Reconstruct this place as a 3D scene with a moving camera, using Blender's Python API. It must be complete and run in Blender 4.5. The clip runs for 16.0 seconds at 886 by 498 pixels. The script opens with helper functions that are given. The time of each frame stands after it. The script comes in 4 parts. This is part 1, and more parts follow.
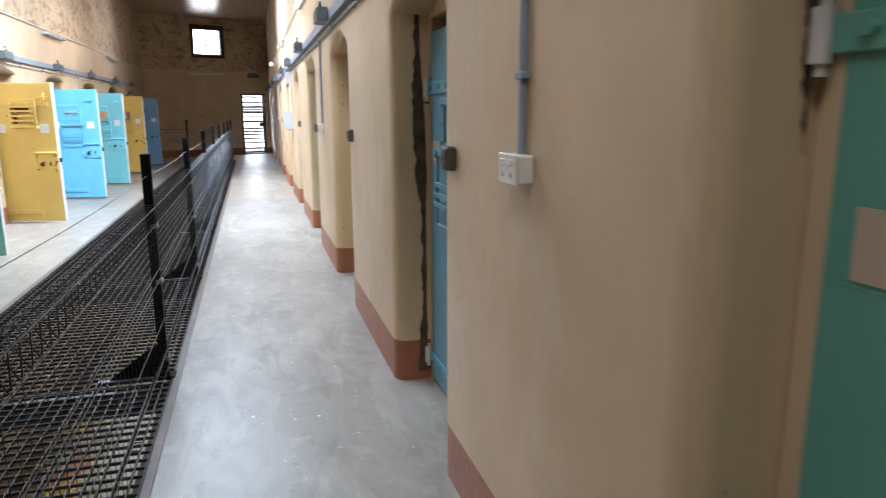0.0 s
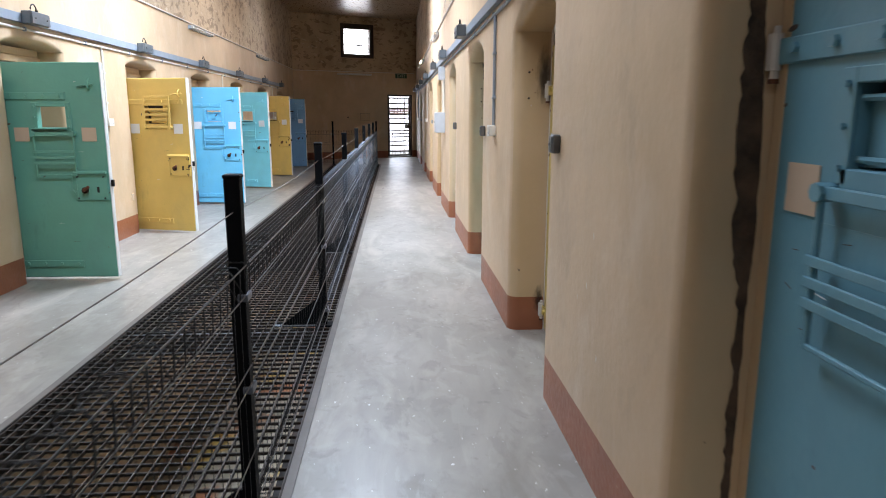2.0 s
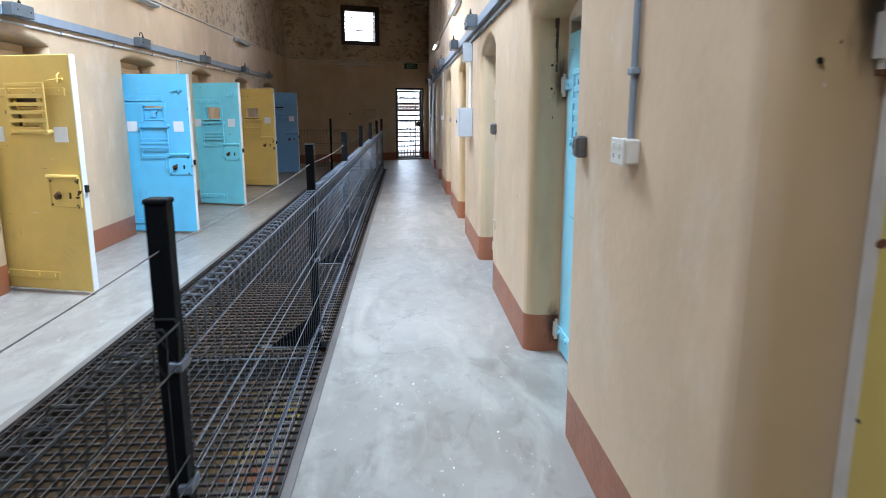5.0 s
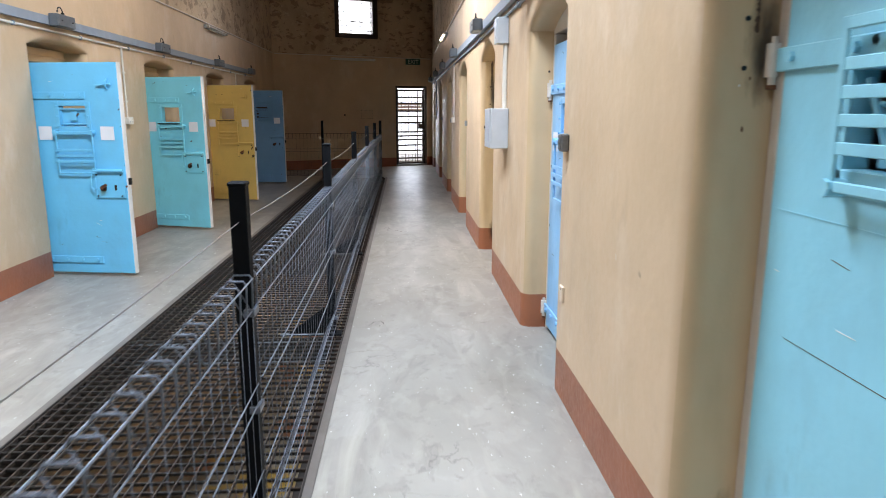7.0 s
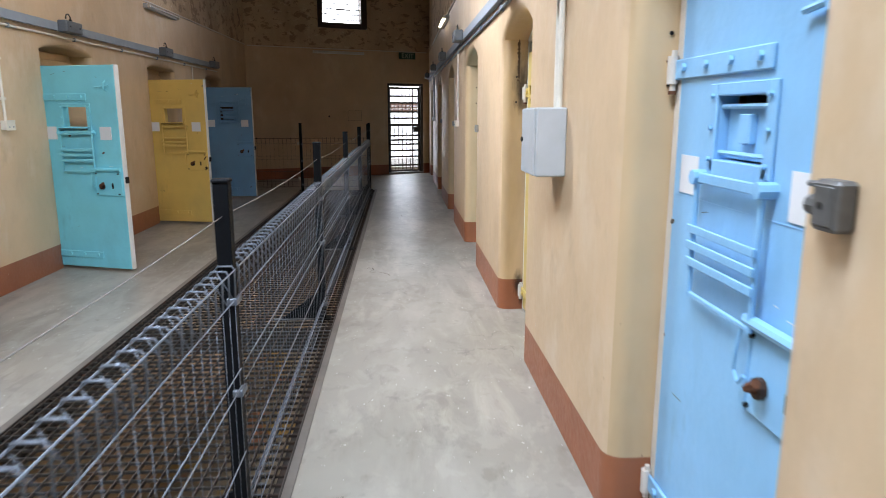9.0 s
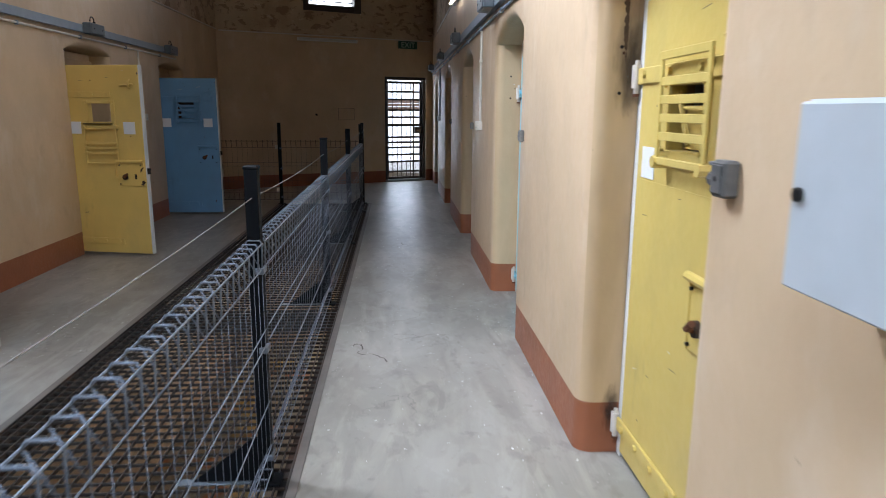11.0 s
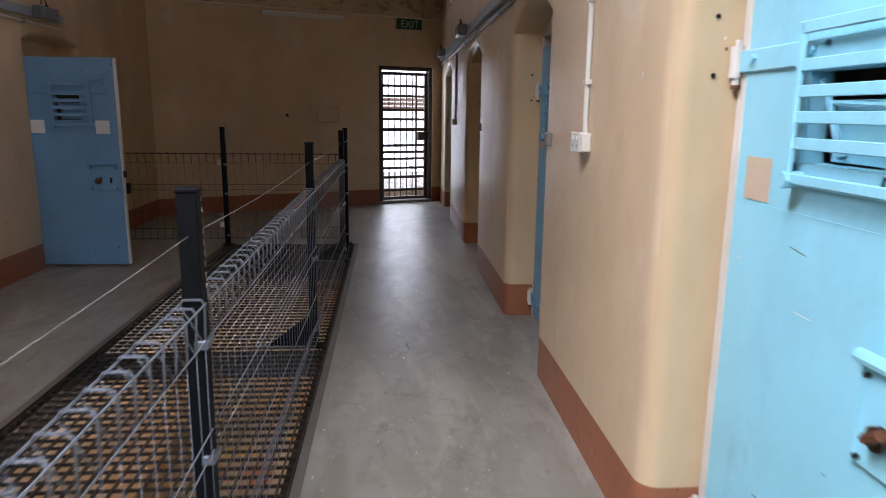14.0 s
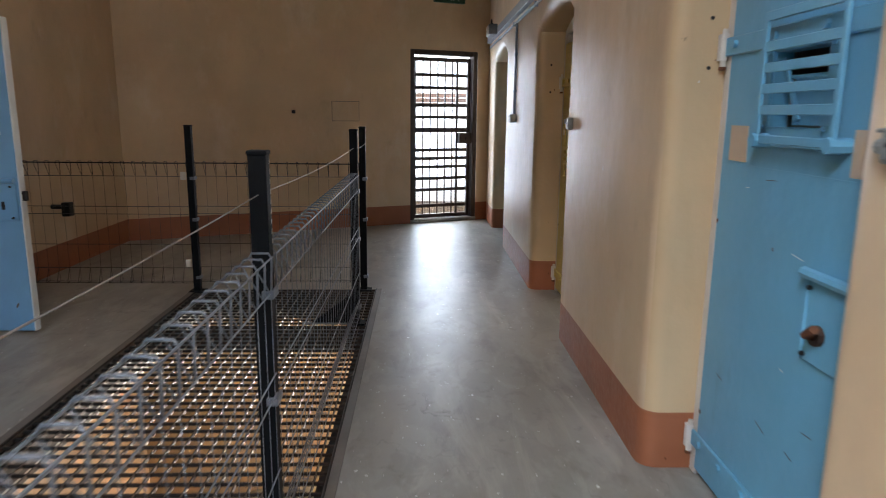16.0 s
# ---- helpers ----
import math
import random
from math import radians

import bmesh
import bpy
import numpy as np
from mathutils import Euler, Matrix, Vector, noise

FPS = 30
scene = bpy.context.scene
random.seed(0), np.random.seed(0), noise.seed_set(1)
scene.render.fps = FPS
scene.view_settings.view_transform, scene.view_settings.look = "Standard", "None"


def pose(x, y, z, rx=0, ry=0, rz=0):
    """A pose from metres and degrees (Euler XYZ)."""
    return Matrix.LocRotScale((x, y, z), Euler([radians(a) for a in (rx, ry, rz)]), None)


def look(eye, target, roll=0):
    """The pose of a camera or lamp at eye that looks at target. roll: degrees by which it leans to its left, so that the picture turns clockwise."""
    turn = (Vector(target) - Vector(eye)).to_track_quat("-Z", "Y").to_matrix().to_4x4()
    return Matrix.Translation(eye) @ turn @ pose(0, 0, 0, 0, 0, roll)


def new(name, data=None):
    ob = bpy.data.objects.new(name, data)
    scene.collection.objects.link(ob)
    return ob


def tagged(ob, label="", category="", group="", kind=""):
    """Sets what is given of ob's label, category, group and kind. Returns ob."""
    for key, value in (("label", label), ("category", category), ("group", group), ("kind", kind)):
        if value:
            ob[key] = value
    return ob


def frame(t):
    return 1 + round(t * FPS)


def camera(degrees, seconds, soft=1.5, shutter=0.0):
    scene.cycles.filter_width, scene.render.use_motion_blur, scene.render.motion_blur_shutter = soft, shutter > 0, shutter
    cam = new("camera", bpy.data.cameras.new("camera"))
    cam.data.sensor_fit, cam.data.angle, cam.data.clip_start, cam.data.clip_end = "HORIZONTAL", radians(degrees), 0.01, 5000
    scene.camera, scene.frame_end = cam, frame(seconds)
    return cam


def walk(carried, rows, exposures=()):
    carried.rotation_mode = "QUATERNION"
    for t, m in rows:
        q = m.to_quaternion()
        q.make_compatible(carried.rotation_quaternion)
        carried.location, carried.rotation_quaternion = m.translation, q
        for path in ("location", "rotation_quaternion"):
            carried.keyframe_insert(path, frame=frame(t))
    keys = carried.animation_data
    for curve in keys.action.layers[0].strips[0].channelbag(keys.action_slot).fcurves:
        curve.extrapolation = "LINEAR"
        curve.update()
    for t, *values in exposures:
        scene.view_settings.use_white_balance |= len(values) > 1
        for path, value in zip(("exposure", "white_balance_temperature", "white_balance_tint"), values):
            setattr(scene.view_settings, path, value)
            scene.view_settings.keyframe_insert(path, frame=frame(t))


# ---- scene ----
cam = camera(67.0, 16.0, 0.95, 0.4)
PATH = [
    (0, (0.52, -0.048, 1.525), (1.051, 1.838, 1.123), -0.2),
    (0.5, (0.533, 0.372, 1.526), (0.894, 2.299, 1.133), 0.2),
    (1, (0.483, 0.783, 1.529), (0.762, 2.724, 1.136), 0.3),
    (1.5, (0.507, 1.312, 1.517), (0.706, 3.263, 1.123), 0.1),
    (2, (0.466, 1.801, 1.487), (0.605, 3.757, 1.095), 0.1),
    (2.5, (0.478, 2.308, 1.48), (0.614, 4.264, 1.086), 0.0),
    (3, (0.513, 2.827, 1.493), (0.639, 4.783, 1.098), -0.1),
    (3.5, (0.474, 3.32, 1.51), (0.58, 5.277, 1.113), 0.1),
    (4, (0.522, 3.86, 1.487), (0.628, 5.817, 1.086), -0.1),
    (6.5, (0.444, 6.489, 1.517), (0.556, 8.445, 1.112), 0.1),
    (7, (0.422, 7.044, 1.508), (0.536, 8.999, 1.105), 0.0),
    (7.5, (0.43, 7.599, 1.51), (0.547, 9.555, 1.106), 0.0),
    (8, (0.466, 8.158, 1.52), (0.584, 10.113, 1.114), 0.2),
    (8.5, (0.401, 8.721, 1.521), (0.521, 10.676, 1.117), 0.1),
    (9, (0.49, 9.318, 1.51), (0.616, 11.273, 1.109), -0.0),
    (11.5, (0.41, 12.124, 1.508), (0.548, 14.077, 1.102), 0.4),
    (12, (0.365, 12.67, 1.488), (0.501, 14.624, 1.084), 0.5),
    (12.5, (0.386, 13.26, 1.468), (0.529, 15.213, 1.06), 0.6),
    (13, (0.35, 13.848, 1.472), (0.5, 15.8, 1.066), 0.7),
    (13.5, (0.373, 14.451, 1.462), (0.529, 16.404, 1.06), 0.6),
    (14, (0.402, 15.048, 1.491), (0.557, 17.001, 1.089), 0.7),
    (14.5, (0.385, 15.633, 1.483), (0.502, 17.589, 1.084), 0.7),
    (15, (0.415, 16.196, 1.464), (0.507, 18.154, 1.065), 0.6),
    (15.5, (0.365, 16.772, 1.43), (0.437, 18.731, 1.035), 0.8),
    (16, (0.354, 17.343, 1.404), (0.421, 19.302, 1.008), 0.6),
]
walk(cam, [(t, look(eye, target, roll)) for t, eye, target, roll in PATH],
     [(0, 0.30, 6650, 15), (0.5, -0.10, 6500, 14), (1, -0.22, 6250, 13), (2, -0.08, 6700, 17), (2.5, -0.13, 6300, 14), (4, -0.16, 6100, 13),
      (6.5, -0.33, 6100, 12), (7, -0.34, 6850, 16), (7.5, -0.32, 7050, 15), (8.5, -0.36, 6900, 15), (9, -0.44, 6850, 15), (11.5, -0.60, 6150, 14), (12, -0.60, 6200, 17), (13, -0.40, 6250, 16),
      (13.5, -0.19, 6600, 18), (14, -0.14, 6650, 20), (15, 0.37, 6100, 13), (15.5, 0.58, 6200, 13), (16, 0.78, 6450, 12)])

# ---- plan, in metres: y runs along the corridor, x to the right ----
RX, LX = 1.245, -2.84            # faces of the two long walls
GX0, GX1 = -1.43, 0.0         # the well between the walkways, covered by grating
YB, YG = -3.0, 22.63             # back wall, end of the grating
CEIL, DADO, SKIRT = 4.74, 2.93, 0.24
LOW = -3.3                      # floor of the storey below
END_A, END_S = 25.866, 0.42      # the end wall stands askew: y = END_A + END_S * x


def end_y(x):
    return END_A + END_S * x


# ---- world and lights ----
world = bpy.data.worlds.new("world")
scene.world = world
world.use_nodes = True
wn = world.node_tree
sky = wn.nodes.new("ShaderNodeTexSky")
sky.sky_type = "NISHITA"
sky.sun_disc = False
sky.sun_elevation, sky.sun_rotation = radians(50), radians(150)
wn.nodes["Background"].inputs["Strength"].default_value = 0.15
wn.links.new(sky.outputs["Color"], wn.nodes["Background"].inputs["Color"])

sun = new("sun", bpy.data.lights.new("sun", "SUN"))
sun.data.energy, sun.data.angle, sun.data.color = 0.6, radians(15), (1, 0.96, 0.90)
sun.matrix_world = look((0, 0, 10), (3, 4.5, 3.2))


def sky_lamp(name, place, target, w, h, power, color=(0.70, 0.845, 1.0), spread=180):
    lamp = bpy.data.lights.new(name, "AREA")
    lamp.shape, lamp.size, lamp.size_y, lamp.energy, lamp.color = "RECTANGLE", w, h, power, color
    lamp.spread = radians(spread)
    ob = new(name, lamp)
    ob.matrix_world = look(place, target)
    return ob


# unseen skylights, assumed over the corridor to light it: (y0, y1)
ASSUMED_SKYLIGHTS = [(-1.6, 0.4), (4.0, 6.0), (8.9, 11.1), (13.7, 15.9), (18.2, 19.6)]
BLUE, PALE = (0.63, 0.80, 1.0), (0.75, 0.86, 1.0)
# power, x, aimed at x and z, width, spread, tone
SKY_LAMPS = [(42, -0.8, -0.8, 1.2, 1.5, 150, BLUE), (160, -0.5, -1.5, 1.2, 0.9, 155, BLUE), (565, -0.5, -1.5, 1.2, 0.9, 150, BLUE),
             (285, -1.3, 1.2, 2.7, 0.6, 115, PALE), (18, -0.9, -2.8, 3.3, 0.6, 100, PALE)]
for (ya, yb), (power, x, aim, aim_z, wide, spread, tone) in zip(ASSUMED_SKYLIGHTS, SKY_LAMPS):
    sky_lamp("assumed_skylight_light", (x, (ya + yb) / 2, CEIL + 0.12), (aim, (ya + yb) / 2, aim_z), wide, yb - ya - 0.1, power, tone, spread)
# second lamp in the fourth opening, added to brighten the left wall
sky_lamp("assumed_skylight_light", (-0.3, 14.8, CEIL + 0.12), (-2.8, 14.8, 2.2), 0.5, 2.1, 56, PALE, 120)
sky_lamp("gate_light", (0.60, end_y(0.65) + 0.35, 1.15), (0.60 + 0.42, end_y(0.65) - 0.65, 0.85), 0.75, 1.9, 44, (0.70, 0.84, 1.0))
sky_lamp("window_light", (-0.85, end_y(-0.8) + 0.30, 3.95), (-0.85 + 0.42, end_y(-0.8) - 0.7, 3.5), 0.85, 0.85, 14, (0.92, 0.96, 1.0))
# lamp added at an invented lower opening, to brighten the storey below
sky_lamp("added_lower_light", (0.60, end_y(0.65) + 0.3, LOW + 1.15), (0.60, end_y(0.65) - 0.7, LOW + 0.75), 0.8, 2.1, 190, (1.0, 0.95, 0.86))


# ---- materials ----
def material(name, color, rough=0.6, metal=0.0, vary=0.12, scale=6.0, fine=60.0, bump=0.15, dist=0.004, spec=0.5, gloss_vary=0.12):
    """Principled material with two scales of colour variation and relief."""
    m = bpy.data.materials.new(name)
    m.use_nodes = True
    nt = m.node_tree
    N, L = nt.nodes, nt.links
    b = N["Principled BSDF"]
    b.inputs["Metallic"].default_value = metal
    b.inputs["Specular IOR Level"].default_value = spec
    tc = N.new("ShaderNodeTexCoord")
    n1 = N.new("ShaderNodeTexNoise")
    n1.inputs["Scale"].default_value, n1.inputs["Detail"].default_value = scale, 6
    n2 = N.new("ShaderNodeTexNoise")
    n2.inputs["Scale"].default_value, n2.inputs["Detail"].default_value = fine, 4
    for n in (n1, n2):
        L.new(tc.outputs["Object"], n.inputs["Vector"])
    mix = N.new("ShaderNodeMixRGB")
    mix.blend_type = "MULTIPLY"
    mix.inputs["Fac"].default_value = 1
    ramp = N.new("ShaderNodeValToRGB")
    ramp.color_ramp.elements[0].position, ramp.color_ramp.elements[1].position = 0.3, 0.7
    lo = 1 - vary
    ramp.color_ramp.elements[0].color = (lo, lo, lo * 0.98, 1)
    ramp.color_ramp.elements[1].color = (1, 1, 1, 1)
    L.new(n1.outputs["Fac"], ramp.inputs["Fac"])
    mix.inputs["Color1"].default_value = (*color, 1)
    L.new(ramp.outputs["Color"], mix.inputs["Color2"])
    L.new(mix.outputs["Color"], b.inputs["Base Color"])
    rr = N.new("ShaderNodeMapRange")
    rr.inputs["To Min"].default_value, rr.inputs["To Max"].default_value = max(0.03, rough - gloss_vary), min(1, rough + gloss_vary)
    L.new(n2.outputs["Fac"], rr.inputs["Value"])
    L.new(rr.outputs["Result"], b.inputs["Roughness"])
    add = N.new("ShaderNodeMath")
    add.operation = "ADD"
    L.new(n1.outputs["Fac"], add.inputs[0])
    L.new(n2.outputs["Fac"], add.inputs[1])
    bp = N.new("ShaderNodeBump")
    bp.inputs["Strength"].default_value, bp.inputs["Distance"].default_value = bump, dist
    L.new(add.outputs[0], bp.inputs["Height"])
    L.new(bp.outputs["Normal"], b.inputs["Normal"])
    return m


def overlay(m, color, scale, lo, hi, stretch=(1, 1, 1), detail=5.0, amount=1.0, rough=None, turn=0, distort=0.0):
    """Lays stains or bare patches of another colour over a material, with a noise of their own."""
    nt = m.node_tree
    N, L = nt.nodes, nt.links
    b = N["Principled BSDF"]
    tc = N.new("ShaderNodeTexCoord")
    mp = N.new("ShaderNodeMapping")
    mp.inputs["Scale"].default_value = stretch
    mp.inputs["Rotation"].default_value = (0, 0, radians(turn))
    mp.inputs["Location"].default_value = (scale * 0.37, 1.7 * scale, 3.1)
    n = N.new("ShaderNodeTexNoise")
    n.inputs["Scale"].default_value, n.inputs["Detail"].default_value, n.inputs["Roughness"].default_value = scale, detail, 0.6
    n.inputs["Distortion"].default_value = distort
    L.new(tc.outputs["Object"], mp.inputs["Vector"])
    L.new(mp.outputs["Vector"], n.inputs["Vector"])
    r = N.new("ShaderNodeMapRange")
    r.inputs["From Min"].default_value, r.inputs["From Max"].default_value = lo, hi
    r.inputs["To Max"].default_value = amount
    L.new(n.outputs["Fac"], r.inputs["Value"])
    mix = N.new("ShaderNodeMixRGB")
    old = b.inputs["Base Color"].links[0].from_socket
    L.new(old, mix.inputs["Color1"])
    mix.inputs["Color2"].default_value = (*color, 1)
    L.new(r.outputs["Result"], mix.inputs["Fac"])
    L.new(mix.outputs["Color"], b.inputs["Base Color"])
    if rough is not None:
        mr = N.new("ShaderNodeMix")
        L.new(b.inputs["Roughness"].links[0].from_socket, mr.inputs[2])
        mr.inputs[3].default_value = rough
        L.new(r.outputs["Result"], mr.inputs[0])
        L.new(mr.outputs[0], b.inputs["Roughness"])
    return m


def veins(m, color, scale, width, amount, patch):
    """Hairlines that wander over a material where a broad second noise lets them."""
    nt = m.node_tree
    N, L = nt.nodes, nt.links
    b = N["Principled BSDF"]
    tc = N.new("ShaderNodeTexCoord")
    noises = []
    for sc, detail in ((scale, 5), (scale * 0.45, 2)):
        n = N.new("ShaderNodeTexNoise")
        n.inputs["Scale"].default_value, n.inputs["Detail"].default_value = sc, detail
        L.new(tc.outputs["Object"], n.inputs["Vector"])
        noises.append(n)
    sub, ab, line, where, mul = N.new("ShaderNodeMath"), N.new("ShaderNodeMath"), N.new("ShaderNodeMapRange"), N.new("ShaderNodeMapRange"), N.new("ShaderNodeMath")
    sub.operation, ab.operation, mul.operation = "SUBTRACT", "ABSOLUTE", "MULTIPLY"
    sub.inputs[1].default_value = 0.5
    L.new(noises[0].outputs["Fac"], sub.inputs[0])
    L.new(sub.outputs[0], ab.inputs[0])
    L.new(ab.outputs[0], line.inputs["Value"])
    line.inputs["From Max"].default_value, line.inputs["To Min"].default_value, line.inputs["To Max"].default_value = width, amount, 0
    L.new(noises[1].outputs["Fac"], where.inputs["Value"])
    where.inputs["From Min"].default_value, where.inputs["From Max"].default_value = patch, patch + 0.06
    L.new(line.outputs["Result"], mul.inputs[0])
    L.new(where.outputs["Result"], mul.inputs[1])
    mix = N.new("ShaderNodeMixRGB")
    L.new(b.inputs["Base Color"].links[0].from_socket, mix.inputs["Color1"])
    mix.inputs["Color2"].default_value = (*color, 1)
    L.new(mul.outputs[0], mix.inputs["Fac"])
    L.new(mix.outputs["Color"], b.inputs["Base Color"])


M_WALL = material("cream_wall_paint", (0.65, 0.47, 0.30), 0.46, vary=0.14, scale=2.0, fine=22, bump=0.15, dist=0.012)
overlay(M_WALL, (0.42, 0.28, 0.16), 1.1, 0.50, 0.76, (1, 1, 0.6), detail=7, amount=0.5)
overlay(M_WALL, (0.74, 0.64, 0.53), 2.0, 0.56, 0.74, (1, 1, 0.6), detail=7, amount=0.45)
overlay(M_WALL, (0.50, 0.36, 0.235), 5.0, 0.56, 0.66, (1, 1, 0.6), detail=8, amount=0.28, rough=0.5)
overlay(M_WALL, (0.78, 0.67, 0.54), 2.6, 0.58, 0.72, (1, 1, 0.5), detail=8, amount=0.28)
overlay(M_WALL, (0.36, 0.25, 0.155), 3.4, 0.62, 0.72, (1, 1, 0.7), detail=8, amount=0.28)
overlay(M_WALL, (0.16, 0.09, 0.05), 9.0, 0.74, 0.80, amount=0.6)
M_REVEAL = material("ochre_reveal_paint", (0.62, 0.44, 0.26), 0.42, vary=0.14, scale=2.2, fine=26, bump=0.22, dist=0.008)
overlay(M_REVEAL, (0.33, 0.22, 0.12), 1.6, 0.55, 0.70, (1, 1, 0.25), amount=0.5)
overlay(M_REVEAL, (0.07, 0.05, 0.035), 16.0, 0.72, 0.77, amount=0.8)
M_UPPER = material("flaking_limewash", (0.60, 0.45, 0.30), 0.8, vary=0.18, scale=2.0, fine=18, bump=0.7, dist=0.02)
overlay(M_UPPER, (0.20, 0.12, 0.07), 0.9, 0.48, 0.66, detail=7, amount=0.45)
overlay(M_UPPER, (0.15, 0.09, 0.055), 4.6, 0.545, 0.585, (1, 1.0, 1.7), detail=8, amount=0.55, distort=0.4)
overlay(M_UPPER, (0.70, 0.60, 0.46), 5.0, 0.60, 0.66, (1, 1, 2), detail=8, amount=0.5)
M_SKIRT = material("red_brown_paint", (0.34, 0.115, 0.052), 0.42, vary=0.2, scale=4, fine=30, bump=0.3, dist=0.008)
overlay(M_SKIRT, (0.50, 0.38, 0.28), 22.0, 0.70, 0.76, amount=0.7)
M_FLOOR = material("sealed_concrete", (0.31, 0.285, 0.248), 0.39, vary=0.16, scale=1.0, fine=9, bump=0.07, dist=0.004, gloss_vary=0.05)
overlay(M_FLOOR, (0.18, 0.152, 0.118), 0.5, 0.44, 0.66, detail=6, amount=0.38)
overlay(M_FLOOR, (0.45, 0.42, 0.37), 1.0, 0.48, 0.66, (1.7, 0.6, 1), detail=7, amount=0.40, rough=0.31, distort=0.5)
overlay(M_FLOOR, (0.16, 0.138, 0.11), 1.5, 0.52, 0.66, (1.6, 0.6, 1), detail=7, amount=0.45, rough=0.40, turn=14, distort=0.7)
overlay(M_FLOOR, (0.48, 0.44, 0.375), 1.4, 0.54, 0.70, (2.8, 0.6, 1), detail=8, amount=0.45, turn=-14, distort=0.9)
overlay(M_FLOOR, (0.12, 0.105, 0.085), 2.9, 0.60, 0.655, (1.5, 0.7, 1), detail=7, amount=0.36, rough=0.26, distort=0.6)
overlay(M_FLOOR, (0.46, 0.43, 0.385), 4.2, 0.54, 0.60, (1.4, 0.8, 1), detail=8, amount=0.18, turn=35, distort=0.5)
overlay(M_FLOOR, (0.15, 0.13, 0.105), 5.2, 0.57, 0.63, (1.2, 0.8, 1), detail=8, amount=0.23, turn=-30, distort=0.5)
overlay(M_FLOOR, (0.13, 0.115, 0.095), 11.0, 0.62, 0.70, detail=7, amount=0.34)
veins(M_FLOOR, (0.09, 0.078, 0.064), 1.9, 0.007, 0.45, 0.57)
overlay(M_FLOOR, (0.80, 0.78, 0.74), 34.0, 0.725, 0.745, detail=2, amount=0.7)
M_CEIL = material("glossy_ceiling_paint", (0.42, 0.30, 0.19), 0.30, vary=0.25, scale=1.2, fine=12, bump=0.15, dist=0.006)
M_LOWFLOOR = material("lower_floor", (0.40, 0.34, 0.25), 0.5, vary=0.3, scale=1.2, fine=10, bump=0.1)
overlay(M_LOWFLOOR, (0.42, 0.13, 0.04), 0.9, 0.56, 0.62, amount=0.8)
overlay(M_LOWFLOOR, (0.55, 0.34, 0.05), 0.8, 0.57, 0.62, amount=0.85)
M_GREENFLOOR = material("green_floor_paint", (0.10, 0.30, 0.24), 0.5, vary=0.3, scale=2, fine=12)
M_STEEL = material("rusty_grating_steel", (0.028, 0.020, 0.015), 0.7, metal=0.1, vary=0.4, scale=5, fine=80, bump=0.3, dist=0.002)
overlay(M_STEEL, (0.10, 0.038, 0.016), 4.0, 0.54, 0.68, amount=0.6)
# bearing bars lighter than the cross bars: top-edge highlights painted in
M_BAR = material("toplit_bearing_bar", (0.085, 0.064, 0.052), 0.5, metal=0.35, vary=0.5, scale=3, fine=80, bump=0.3, dist=0.002)
M_POST = material("black_powder_coat", (0.006, 0.0065, 0.008), 0.6, vary=0.2, scale=12, fine=120, bump=0.05, dist=0.001, spec=0.1)
M_WIRE = material("galvanised_wire", (0.20, 0.225, 0.27), 0.45, metal=0.35, vary=0.25, scale=20, fine=150, bump=0.1, dist=0.001)
# near panels' galvanised wire with shade painted in; the cross fence shares it
M_WIRE_DARK = material("dark_toned_wire", (0.026, 0.026, 0.028), 0.42, metal=0.3, vary=0.3, scale=20, fine=150, bump=0.1, dist=0.001)
# dark panels' horizontals, lighter: the highlight is put into the colour
M_WIRE_HIGHLIT = material("highlit_dark_wire", (0.10, 0.10, 0.105), 0.36, metal=0.6, vary=0.4, scale=20, fine=150, bump=0.1, dist=0.001)
M_LIP = material("walkway_lip", (0.17, 0.145, 0.125), 0.5, metal=0.1, vary=0.35, scale=3, fine=40, bump=0.2, dist=0.003)
M_GREY = material("grey_plastic", (0.27, 0.31, 0.36), 0.45, vary=0.12, scale=10, fine=80, bump=0.08, dist=0.001)
M_DARKBOX = material("grey_metal_box", (0.16, 0.18, 0.20), 0.4, metal=0.4, vary=0.25, scale=14, fine=90, bump=0.1, dist=0.001)
M_WHITE = material("white_plastic", (0.74, 0.70, 0.62), 0.4, vary=0.1, scale=20, fine=120, bump=0.05, dist=0.001)
M_CABINET = material("pale_grey_enamel", (0.50, 0.53, 0.56), 0.38, vary=0.1, scale=8, fine=60, bump=0.05, dist=0.001)
M_BROWN = material("dark_brown_paint", (0.045, 0.026, 0.018), 0.4, vary=0.25, scale=8, fine=60, bump=0.15, dist=0.003)
M_RUST = material("rusted_iron", (0.17, 0.06, 0.025), 0.75, metal=0.2, vary=0.4, scale=30, fine=150, bump=0.4, dist=0.002)
M_DARKRUST = material("dark_rust", (0.055, 0.028, 0.018), 0.7, metal=0.2, vary=0.4, scale=30, fine=150, bump=0.4, dist=0.002)
M_BLACK = material("black_iron", (0.02, 0.018, 0.017), 0.45, metal=0.5, vary=0.3, scale=20, fine=100, bump=0.2, dist=0.001)
M_DIRT = material("rotten_gap", (0.145, 0.088, 0.052), 0.9, vary=0.7, scale=12, fine=60, bump=0.8, dist=0.01)
M_FRAME = material("chalky_white_frame_paint", (0.70, 0.63, 0.56), 0.5, vary=0.2, scale=6, fine=40, bump=0.25, dist=0.004)
M_EDGE = material("white_edge_paint", (0.74, 0.74, 0.72), 0.45, vary=0.12, scale=8, fine=60, bump=0.2, dist=0.003)
M_PAPER = material("white_paper", (0.72, 0.72, 0.74), 0.7, vary=0.06, scale=6, fine=60, bump=0.05, dist=0.001)
